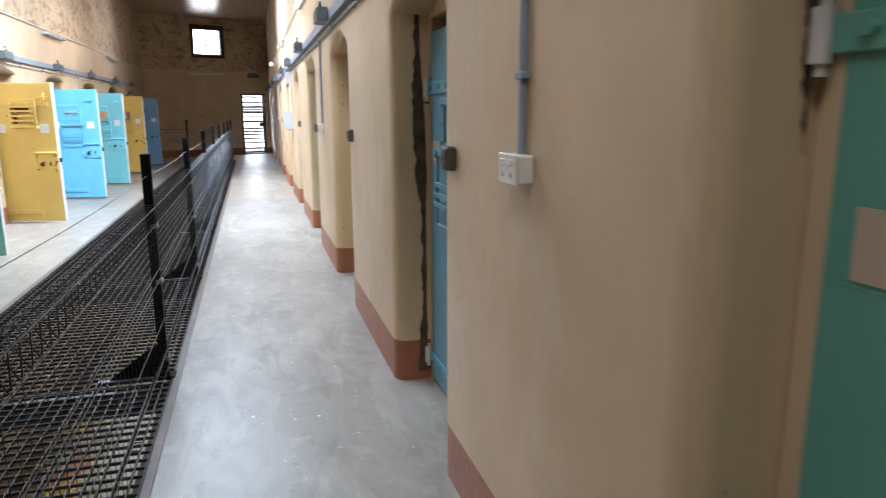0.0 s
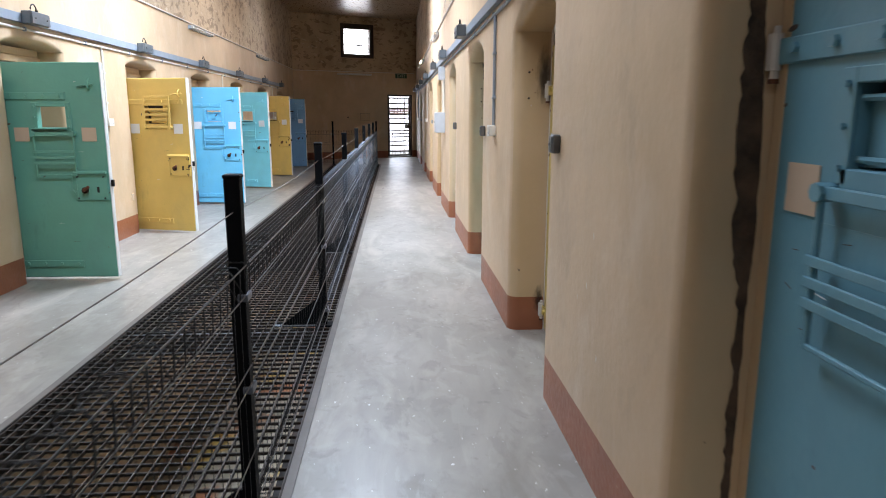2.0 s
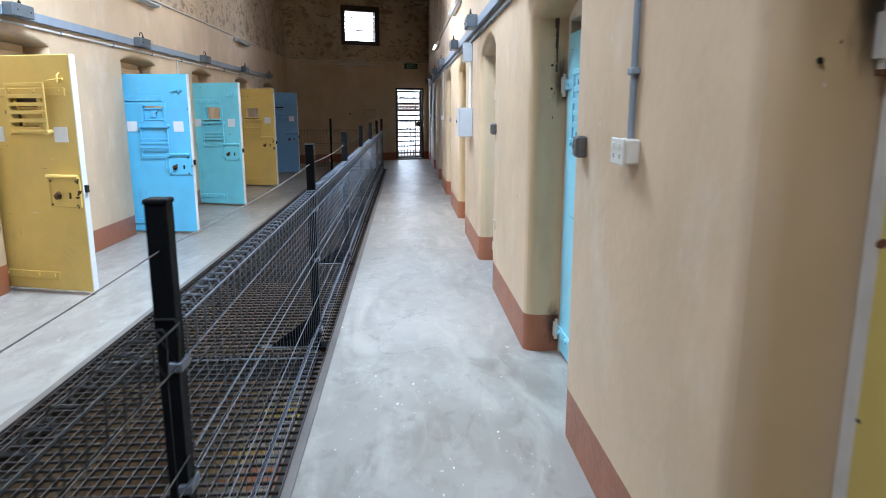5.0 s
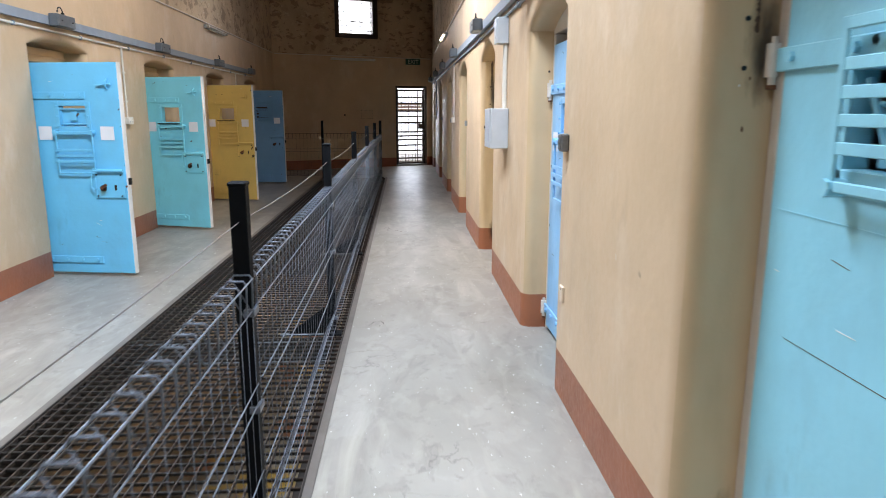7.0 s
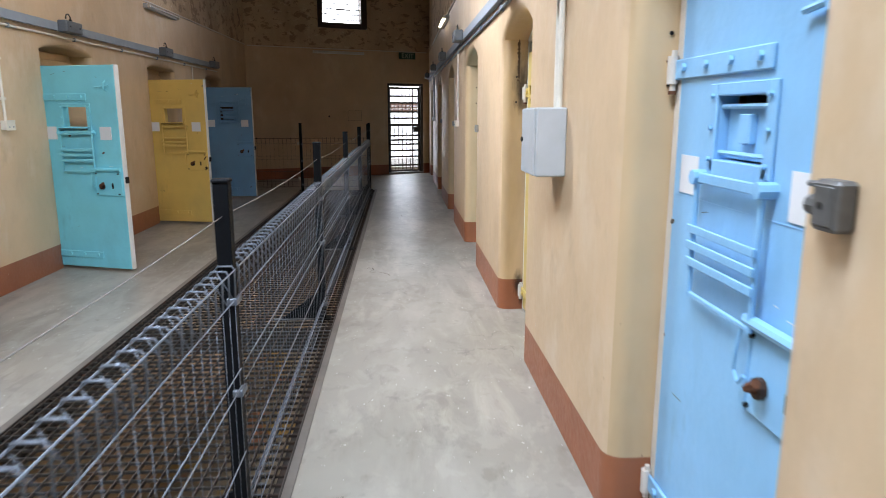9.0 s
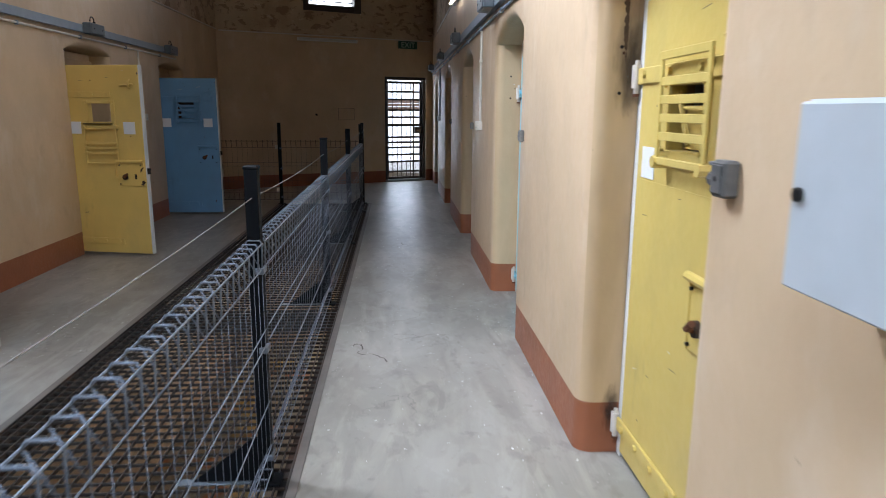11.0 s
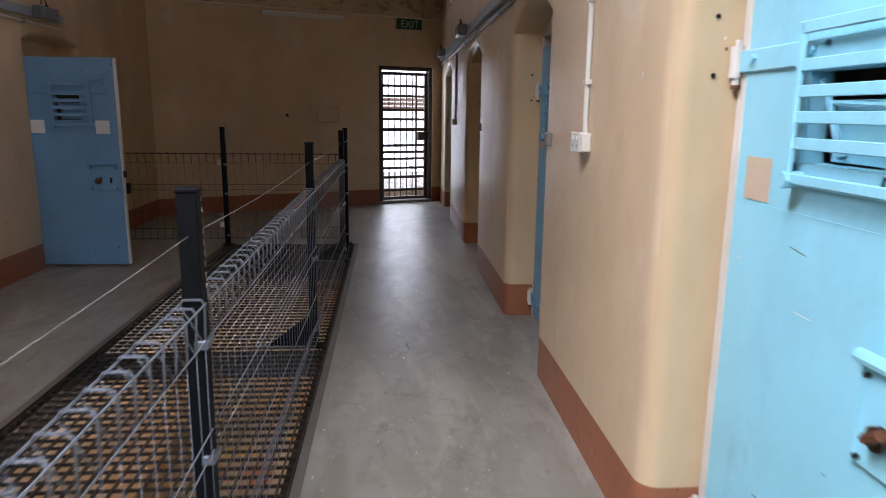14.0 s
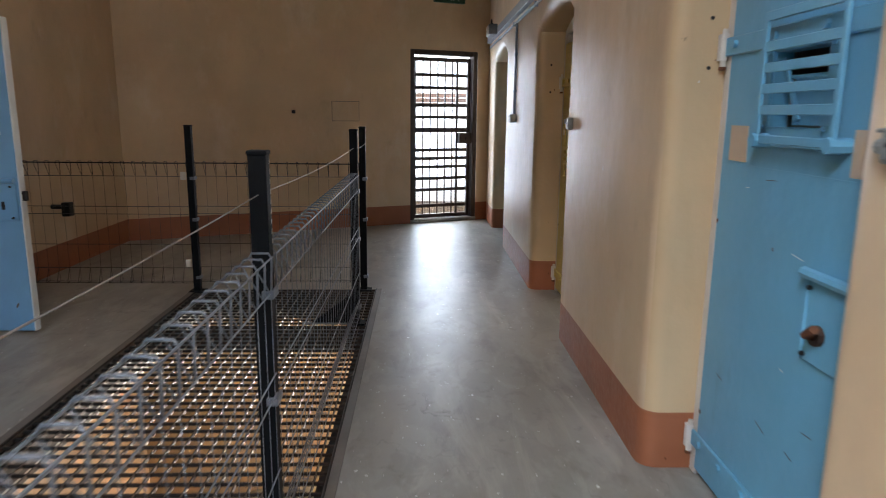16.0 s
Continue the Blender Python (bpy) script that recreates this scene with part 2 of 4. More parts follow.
M_CARD = material("buff_card", (0.56, 0.42, 0.30), 0.7, vary=0.1, scale=6, fine=60, bump=0.05, dist=0.001)
M_EXIT = material("green_sign_face", (0.012, 0.075, 0.045), 0.3, vary=0.05)
M_LETTER = material("sign_letter_white", (0.42, 0.50, 0.45), 0.4, vary=0.02)
M_ROPE = material("steel_cable", (0.30, 0.28, 0.26), 0.45, metal=0.5, vary=0.2, scale=60, fine=200, bump=0.3, dist=0.001)
M_CELL = material("cell_limewash", (0.62, 0.60, 0.55), 0.7, vary=0.15, scale=2, fine=20, bump=0.3, dist=0.01)
M_CREAM = material("cream_plastic", (0.68, 0.54, 0.40), 0.45, vary=0.1, scale=12, fine=90, bump=0.05, dist=0.001)
M_SCRATCH = material("dark_scratch", (0.10, 0.075, 0.06), 0.6, vary=0.3, scale=30, fine=150, bump=0.1, dist=0.001)
M_SOOT = material("soot_stain", (0.050, 0.034, 0.025), 0.7, vary=0.3, scale=3, fine=20, bump=0.1, dist=0.002)
sn, sl = M_SOOT.node_tree.nodes, M_SOOT.node_tree.links
s_co, s_len, s_noise, s_mul, s_map = sn.new("ShaderNodeTexCoord"), sn.new("ShaderNodeVectorMath"), sn.new("ShaderNodeTexNoise"), sn.new("ShaderNodeMath"), sn.new("ShaderNodeMapRange")
s_len.operation, s_mul.operation = "LENGTH", "SUBTRACT"
s_noise.inputs["Scale"].default_value, s_noise.inputs["Detail"].default_value = 2.6, 8
sl.new(s_co.outputs["Object"], s_len.inputs[0])
sl.new(s_co.outputs["Object"], s_noise.inputs["Vector"])
sl.new(s_noise.outputs["Fac"], s_mul.inputs[0])
sl.new(s_len.outputs["Value"], s_mul.inputs[1])
s_map.inputs["From Min"].default_value, s_map.inputs["From Max"].default_value, s_map.inputs["To Max"].default_value = -0.42, 0.30, 0.70
sl.new(s_mul.outputs[0], s_map.inputs["Value"])
sl.new(s_map.outputs["Result"], sn["Principled BSDF"].inputs["Alpha"])
M_KEEPER = material("cast_iron", (0.15, 0.145, 0.14), 0.5, metal=0.3, vary=0.3, scale=25, fine=120, bump=0.2, dist=0.001)
M_GALV = material("galvanised_iron", (0.34, 0.34, 0.33), 0.42, metal=0.5, vary=0.3, scale=25, fine=120, bump=0.2, dist=0.001)
M_BRICK = material("outside_brick", (0.58, 0.40, 0.33), 0.8, vary=0.3, scale=4, fine=40)


def door_paint(name, color):
    m = material(name, color, 0.40, vary=0.10, scale=3.0, fine=26, bump=0.28, dist=0.006)
    overlay(m, tuple(c * 0.55 for c in color), 5.0, 0.64, 0.76, (1, 1, 0.4), amount=0.5)
    overlay(m, tuple(c * 0.72 + 0.03 for c in color), 2.2, 0.50, 0.66, (1, 1, 0.6), detail=8, amount=0.5, rough=0.5)
    overlay(m, (0.10, 0.07, 0.05), 14.0, 0.745, 0.79, (0.5, 0.5, 1.6), amount=0.75)
    return m


P_GREEN = door_paint("green_door_paint", (0.125, 0.36, 0.275))
P_YELLOW = door_paint("yellow_door_paint", (0.62, 0.46, 0.13))
P_OCHRE = door_paint("ochre_yellow_door_paint", (0.72, 0.495, 0.135))
P_BLUE = door_paint("sky_blue_door_paint", (0.25, 0.53, 0.82))
P_CYAN = door_paint("cyan_blue_door_paint", (0.13, 0.52, 0.79))
P_TEAL = door_paint("turquoise_door_paint", (0.20, 0.67, 0.79))
P_AQUA = door_paint("aqua_door_paint", (0.28, 0.65, 0.78))
P_DULL = door_paint("mid_blue_door_paint", (0.14, 0.38, 0.555))
P_SLATE = door_paint("slate_blue_door_paint", (0.15, 0.335, 0.56))
P_FADED = door_paint("grey_blue_door_paint", (0.125, 0.31, 0.385))


def glowing(name, color, strength):
    m = bpy.data.materials.new(name)
    m.use_nodes = True
    b = m.node_tree.nodes["Principled BSDF"]
    b.inputs["Base Color"].default_value = (*color, 1)
    b.inputs["Emission Color"].default_value = (*color, 1)
    b.inputs["Emission Strength"].default_value = strength
    return m


M_TUBE_ON = glowing("lit_tube", (1.0, 0.90, 0.70), 14)
M_TUBE_OFF = material("unlit_tube", (0.70, 0.70, 0.66), 0.25, vary=0.05)
M_DAYLIGHT = glowing("bright_day", (0.86, 0.93, 1.0), 3.6)
M_GLASS = bpy.data.materials.new("window_glass")
M_GLASS.use_nodes = True
gb = M_GLASS.node_tree.nodes["Principled BSDF"]
gb.inputs["Transmission Weight"].default_value, gb.inputs["Roughness"].default_value, gb.inputs["IOR"].default_value = 1, 0.05, 1.45


# ---- mesh helpers ----
def finish(name, bm, mat, smooth=False):
    bmesh.ops.recalc_face_normals(bm, faces=bm.faces)
    me = bpy.data.meshes.new(name)
    bm.to_mesh(me)
    bm.free()
    for m in (mat if isinstance(mat, (list, tuple)) else [mat]):
        me.materials.append(m)
    if smooth:
        for p in me.polygons:
            p.use_smooth = True
    return me


def part(name, bm, mat, parent=None, label="", smooth=False):
    me = bm if isinstance(bm, bpy.types.Mesh) else finish(name, bm, mat, smooth)
    ob = new(name, me)
    ob.parent = parent
    return tagged(ob, label)


def thing(name, label, category, m=None, group="", kind=""):
    ob = new(name)
    ob.empty_display_size = 0.1
    if m is not None:
        ob.matrix_basis = m
    return tagged(ob, label, category, group, kind)


def box(bm, x0, x1, y0, y1, z0, z1, bev=0.0):
    """A box with chamfered edges, added to bm."""
    t = bmesh.new()
    bmesh.ops.create_cube(t, size=1)
    for v in t.verts:
        v.co = Vector((x0 + (v.co.x + 0.5) * (x1 - x0), y0 + (v.co.y + 0.5) * (y1 - y0), z0 + (v.co.z + 0.5) * (z1 - z0)))
    if bev:
        bmesh.ops.bevel(t, geom=t.edges[:], offset=bev, segments=1, affect="EDGES")
    vs = {v: bm.verts.new(v.co) for v in t.verts}
    for f in t.faces:
        bm.faces.new([vs[v] for v in f.verts])
    t.free()
    return bm


def rod(bm, pts, r, n=6):
    """A round bar along a chain of points."""
    pts = [Vector(p) for p in pts]
    rings = []
    for i, p in enumerate(pts):
        d = (pts[min(i + 1, len(pts) - 1)] - pts[max(i - 1, 0)]).normalized()
        u = d.cross(Vector((0, 0, 1)) if abs(d.z) < 0.9 else Vector((1, 0, 0))).normalized()
        w = d.cross(u)
        rings.append([bm.verts.new(p + r * (math.cos(2 * math.pi * k / n) * u + math.sin(2 * math.pi * k / n) * w)) for k in range(n)])
    for a, b in zip(rings, rings[1:]):
        for k in range(n):
            bm.faces.new((a[k], a[(k + 1) % n], b[(k + 1) % n], b[k]))
    bm.faces.new(rings[0][::-1])
    bm.faces.new(rings[-1])
    return bm


def one_box(*a):
    return box(bmesh.new(), *a)


def one_rod(*a):
    return rod(bmesh.new(), *a)


def prism(bm, poly, z0, z1):
    lo = [bm.verts.new((x, y, z0)) for x, y in poly]
    hi = [bm.verts.new((x, y, z1)) for x, y in poly]
    bm.faces.new(lo[::-1])
    bm.faces.new(hi)
    for i in range(len(poly)):
        j = (i + 1) % len(poly)
        bm.faces.new((lo[i], lo[j], hi[j], hi[i]))
    return bm


def structure(name, bm, mat, label, category="wall", smooth=False):
    return tagged(part(name, bm, mat, None, label, smooth), category=category, kind="structure")


# ---- long walls with arched, round-edged door openings ----
SPRING, RISE, ROUND, DEEP = 2.02, 0.115, 0.075, 0.42
OPEN_R = [(-0.16, 0.905), (2.53, 3.52), (5.20, 6.28), (7.86, 8.92), (10.56, 11.57), (13.28, 14.31), (15.95, 17.06), (18.72, 19.81), (21.49, 22.62), (24.53, 25.64)]
OPEN_L = [(2.48, 3.50), (5.20, 6.22), (7.93, 8.96), (10.64, 11.65), (13.36, 14.42), (16.06, 17.08), (18.80, 19.82), (21.52, 22.54)]


def strip(bm, a, b):
    for i in range(len(a) - 1):
        bm.faces.new((a[i], a[i + 1], b[i + 1], b[i]))


def opening_bay(bm, face, side, ya, yb, y0, y1, z0, z1, arch):
    """One bay of wall round an opening, between the heights z0 and z1. side: 1 where the wall's body lies at greater x."""
    spring, rise = (SPRING, RISE) if side > 0 else (SPRING + 0.07, RISE - 0.07)
    def curve(o, depth):
        pts = []
        zs = [z0 + (min(z1, spring) - z0) * i / 6 for i in range(7)]
        pts += [(y0 - o, z) for z in zs]
        if arch:
            for i in range(1, 16):
                u = -1 + 2 * i / 16
                pts.append(((y0 + y1) / 2 + u * ((y1 - y0) / 2 + o), spring + (rise + o) * (1 - u * u)))
        else:
            pts.append(None)
        pts += [(y1 + o, z) for z in reversed(zs)]
        return [None if p is None else bm.verts.new((face + side * depth, p[0], p[1])) for p in pts]
    def join(a, b, slot=0):
        for i in range(len(a) - 1):
            if a[i] and a[i + 1]:
                bm.faces.new((a[i], a[i + 1], b[i + 1], b[i])).material_index = slot
    def sheet(c, x):
        v = lambda y, z: bm.verts.new((x, y, z))
        first, last = c[:7], c[-7:]
        strip(bm, first, [v(ya, p.co.z) for p in first])
        strip(bm, last, [v(yb, p.co.z) for p in last])
        if arch:
            top = c[6:-6]
            strip(bm, top, [v(p.co.y, z1) for p in top])
            for y, q in ((ya, first[-1]), (yb, last[0])):
                bm.faces.new((v(y, q.co.z), v(q.co.y, q.co.z), v(q.co.y, z1), v(y, z1)))
    rings = [curve(ROUND * (1 - math.sin(a)), ROUND * (1 - math.cos(a))) for a in [math.pi / 2 * k / 5 for k in range(6)]]
    rings.append(curve(0, DEEP))
    for i in range(len(rings) - 1):
        join(rings[i], rings[i + 1], 1 if arch and i >= 2 else 0)
    sheet(rings[0], face)
    sheet(rings[-1], face + side * DEEP)
    bmesh.ops.remove_doubles(bm, verts=bm.verts, dist=0.0005)


def long_wall(name, face, side, openings, y_from, y_to, label):
    for z0, z1, mat, arch, nm, lab, cat in ((0, SKIRT, M_SKIRT, False, "baseboard", "red-brown painted band along the foot of the wall", "baseboard"),
                                            (SKIRT, 2.42, M_WALL, True, name, label, "wall")):
        bm = bmesh.new()
        ya = y_from
        for i, (y0, y1) in enumerate(openings):
            yb = (y1 + openings[i + 1][0]) / 2 if i + 1 < len(openings) else y_to
            t = bmesh.new()
            opening_bay(t, face, side, ya, yb, y0, y1, z0, z1, arch)
            vs = {v: bm.verts.new(v.co) for v in t.verts}
            for f in t.faces:
                bm.faces.new([vs[v] for v in f.verts]).material_index = f.material_index
            t.free()
            ya = yb
        ob = structure(nm, bm, [mat, M_REVEAL], lab, cat, smooth=True)
        ob.data.set_sharp_from_angle(angle=radians(40))
    x0, x1 = sorted((face, face + side * DEEP))
    structure(name + "_band", one_box(x0, x1, y_from, y_to, 2.42, DADO), M_WALL, "smooth cream painted wall above the doors")
    structure(name + "_upper", one_box(x0 + (0.004 if side > 0 else 0), x1 - (0.004 if side < 0 else 0), y_from, y_to, DADO, CEIL), M_UPPER, "flaking brown and cream limewashed upper wall")


long_wall("wall_right", RX, 1, OPEN_R, YB, end_y(RX) + 0.25, "cream painted prison wall with arched cell openings")
long_wall("wall_left", LX, -1, OPEN_L, YB, end_y(LX) + 0.25, "cream painted prison wall with arched cell openings")

# end wall, askew, with the gate's and the window's openings
GATE = (0.22, 1.09, 2.19)
WIN = (-1.32, -0.24, 3.39, 4.49)

bm = bmesh.new()
for xa, xb, z0, z1 in ((LX, GATE[0], SKIRT, DADO), (GATE[1], RX, SKIRT, DADO), (GATE[0], GATE[1], GATE[2], DADO)):
    prism(bm, [(xa, end_y(xa)), (xb, end_y(xb)), (xb, end_y(xb) + 0.4), (xa, end_y(xa) + 0.4)], z0, z1)
structure("wall_end", bm, M_WALL, "tan painted end wall with small stains")
bm = bmesh.new()
for xa, xb, z0, z1 in ((LX, WIN[0], DADO, CEIL), (WIN[1], RX, DADO, CEIL), (WIN[0], WIN[1], DADO, WIN[2]), (WIN[0], WIN[1], WIN[3], CEIL)):
    prism(bm, [(xa, end_y(xa)), (xb, end_y(xb)), (xb, end_y(xb) + 0.4), (xa, end_y(xa) + 0.4)], z0, z1)
structure("wall_end_upper", bm, M_UPPER, "flaking limewashed upper end wall")
bm = bmesh.new()
for xa, xb in ((LX, GATE[0]), (GATE[1], RX)):
    prism(bm, [(xa, end_y(xa) - 0.003), (xb, end_y(xb) - 0.003), (xb, end_y(xb) + 0.4), (xa, end_y(xa) + 0.4)], 0, SKIRT)
structure("baseboard", bm, M_SKIRT, "red-brown painted band along the end wall", "baseboard")
structure("wall_back", one_box(LX - DEEP, RX + DEEP, YB - 0.3, YB, LOW, CEIL), M_WALL, "plain cream wall closing the corridor")

# floors: two concrete walkways and the landing past the grating
bm = bmesh.new()
box(bm, GX1, RX + 2.6, YB, YG, -0.25, 0)
box(bm, LX - 2.6, GX0, YB, YG, -0.25, 0)
prism(bm, [(LX - 2.6, YG), (RX + 2.6, YG), (RX + 2.6, end_y(RX + 2.6) + 0.4), (LX - 2.6, end_y(LX - 2.6) + 0.4)], -0.25, 0)
structure("floor", bm, M_FLOOR, "worn sealed grey concrete walkway", "floor")

# ceiling with the assumed, unseen skylight openings
bm = bmesh.new()
ya = YB
for y0, y1 in ASSUMED_SKYLIGHTS + [(28.0, 28.0)]:
    box(bm, LX - DEEP, RX + DEEP, ya, y0, CEIL, CEIL + 0.12)
    if y1 > y0:
        box(bm, LX - DEEP, -1.6, y0, y1, CEIL, CEIL + 0.12)
        box(bm, 0.0, RX + DEEP, y0, y1, CEIL, CEIL + 0.12)
    ya = y1
structure("ceiling", bm, M_CEIL, "brown gloss-painted flat ceiling", "ceiling")

# cells behind the walls: back walls, ceilings and partitions
for side, face, openings in ((1, RX, OPEN_R), (-1, LX, OPEN_L)):
    bm = bmesh.new()
    xa, xb = sorted((face + side * DEEP, face + side * 2.6))
    xo = face + side * 2.6
    box(bm, min(xo, xo + side * 0.2), max(xo, xo + side * 0.2), YB, 28.2, -0.25, 2.7)
    box(bm, xa, xb, YB, 28.2, 2.55, 2.7)
    ends = [YB] + [(a[1] + b[0]) / 2 for a, b in zip(openings, openings[1:])] + [27.2]
    for y in ends:
        box(bm, xa, xb, y - 0.1, y + 0.1, 0, 2.55)
    structure("cell_wall", bm, M_CELL, "whitewashed walls of the cells", "wall")

# storey below
structure("floor_lower", one_box(LX, RX, YB, 29, LOW - 0.2, LOW), M_LOWFLOOR, "cream and ochre floor of the storey below", "floor")
structure("floor_border", one_box(GX1 - 0.25, RX, YB, 12.0, LOW, LOW + 0.01), M_GREENFLOOR, "green painted border of the lower floor", "floor")
bm = bmesh.new()
box(bm, LX - 0.3, LX, YB, 29, LOW, -0.25)
box(bm, RX, RX + 0.3, YB, 29, LOW, -0.25)
structure("wall_lower", bm, M_WALL, "cream walls of the storey below")
# lower end wall; its opening is unseen, added for the lower lamp
bm = bmesh.new()
for xa, xb, z0, z1 in ((LX, GATE[0], LOW, -0.25), (GATE[1], RX, LOW, -0.25), (GATE[0], GATE[1], LOW + 2.3, -0.25)):
    prism(bm, [(xa, end_y(xa)), (xb, end_y(xb)), (xb, end_y(xb) + 0.2), (xa, end_y(xa) + 0.2)], z0, z1)
structure("wall_lower_end", bm, M_WALL, "cream lower end wall with an added opening for light")

# bright day outside the gate and the window
bm = bmesh.new()
prism(bm, [(-6, 31), (6, 33), (6, 33.1), (-6, 31.1)], -4, 9)
tagged(part("backdrop", bm, M_DAYLIGHT, None, "bright white overcast distance"), category="backdrop", kind="structure")
bm = bmesh.new()
for i in range(3):
    box(bm, -1.2, 2.8, 29.6, 29.75, 1.52 + i * 0.085, 1.592 + i * 0.085, 0.006)
tagged(part("brick_parapet", bm, M_BRICK, None, "weathered red brick parapet out in the glare"), category="wall", kind="structure")
structure("ground", one_box(-6, 6, 28.4, 33, -0.4, -0.02), M_FLOOR, "pale landing outside the gate", "ground")

# ---- window ----
def oblique(x, z=0.0):
    """The pose of a thing on the end wall's face at x, its own x running along the wall."""
    return pose(x, end_y(x), z, 0, 0, math.degrees(math.atan(END_S)))


LEN = math.sqrt(1 + END_S ** 2)
win = thing("window_1", "small barred window with a dark brown frame, glaring daylight", "window", oblique(WIN[0], WIN[2]), kind="structure")
ww, wh = (WIN[1] - WIN[0]) * LEN, WIN[3] - WIN[2]
for a in ((0, 0.11, 0, wh), (ww - 0.14, ww, 0, wh), (0.11, ww - 0.14, 0, 0.12), (0.11, ww - 0.14, wh - 0.16, wh)):
    part("window_frame", one_box(a[0], a[1], -0.04, 0.16, a[2], a[3], 0.008), M_BROWN, win)
pane = part("pane", one_box(0.11, ww - 0.14, 0.06, 0.066, 0.12, wh - 0.16), M_GLASS, win)
pane.visible_shadow = False
for i in range(7):
    z = 0.085 + (wh - 0.17) * (i + 1) / 8
    part("louvre_bar", one_box(0.11, ww - 0.14, 0.09, 0.10, z - 0.010, z + 0.010), M_GREY, win)
part("latch_bar", one_box(0.45, 0.80, 0.02, 0.045, 0.40, 0.43, 0.004), M_BROWN, win)

# ---- barred gate ----
gate = thing("metal_gate", "dark brown barred steel gate with wire mesh, shut", "gate", oblique(GATE[0]))
gw, gh = (GATE[1] - GATE[0]) * LEN, GATE[2]
for a in ((0, 0.055, 0, gh), (gw - 0.06, gw, 0, gh), (0.055, gw - 0.06, gh - 0.06, gh)):
    part("door_frame", one_box(a[0], a[1], 0.0, 0.14, a[2], a[3], 0.006), M_BROWN, gate)
gx0, gx1, gz0, gz1 = 0.06, gw - 0.064, 0.05, gh - 0.085
for a in ((gx0, gx0 + 0.045, gz0, gz1), (gx1 - 0.045, gx1, gz0, gz1), (gx0 + 0.045, gx1 - 0.045, gz0, gz0 + 0.05), (gx0 + 0.045, gx1 - 0.045, gz1 - 0.05, gz1), (gx0 + 0.045, gx1 - 0.045, 1.165, 1.225)):
    part("gate_frame", one_box(a[0], a[1], 0.07, 0.11, a[2], a[3], 0.004), M_BROWN, gate)
for z in (0.21, 0.42, 0.57, 0.72, 0.83, 0.94, 1.36, 1.51, 1.73, 1.89):
    part("flat_bar", one_box(gx0 + 0.045, gx1 - 0.045, 0.085, 0.097, z - 0.021, z + 0.021, 0.002), M_BROWN, gate)
part("mullion", one_box(gx1 - 0.205, gx1 - 0.175, 0.075, 0.105, gz0, gz1, 0.003), M_BROWN, gate)
for i in range(1, 6):
    x = gx0 + 0.045 + (gx1 - 0.24 - gx0) * i / 5.6
    part("round_bar", one_rod([(x, 0.091, gz0), (x, 0.091, gz1)], 0.009, 6), M_BROWN, gate)
bm = bmesh.new()
for i in range(40):
    x = gx0 + (gx1 - gx0) * i / 39
    box(bm, x - 0.0011, x + 0.0011, 0.118, 0.120, gz0, gz1)
for i in range(96):
    z = gz0 + (gz1 - gz0) * i / 95
    box(bm, gx0, gx1, 0.1202, 0.1222, z - 0.0011, z + 0.0011)
tagged(part("wire_mesh", bm, M_BLACK, gate), kind="stuff")
lock = part("lock_box", one_box(gx1 - 0.17, gx1 + 0.02, 0.03, 0.10, 1.02, 1.16, 0.006), M_BROWN, gate)
part("keyhole", one_box(gx1 - 0.09, gx1 - 0.075, 0.026, 0.031, 1.07, 1.10), M_BLACK, lock)
part("sill", one_box(0.0, gw, -0.02, 0.38, 0.001, 0.045, 0.006), M_FLOOR, gate)
for z in (0.35, 1.75):
    part("hinge", one_rod([(gx0 - 0.012, 0.06, z - 0.05), (gx0 - 0.012, 0.06, z + 0.05)], 0.014, 8), M_BROWN, gate)


# ---- cell doors ----
def door_leaf(w, h, t, hole):
    bm = bmesh.new()
    xa, xb, za, zb = hole
    b = 0.006
    def ring(y, i, x0, x1, z0, z1):
        return [bm.verts.new(p) for p in ((x0 + i, y, z0 + i), (x1 - i, y, z0 + i), (x1 - i, y, z1 - i), (x0 + i, y, z1 - i))]
    rings = [ring(0, 0, xa, xb, za, zb), ring(0, b, 0, w, 0, h), ring(b, 0, 0, w, 0, h), ring(t - b, 0, 0, w, 0, h), ring(t, b, 0, w, 0, h), ring(t, 0, xa, xb, za, zb)]
    for p, q in zip(rings, rings[1:] + rings[:1]):
        for i in range(4):
            bm.faces.new((p[i], p[(i + 1) % 4], q[(i + 1) % 4], q[i]))
    return bm


def bolt_head(x, z, r=0.014, y=-0.012):
    return one_rod([(x, y, z), (x, y - 0.012, z)], r, 6)


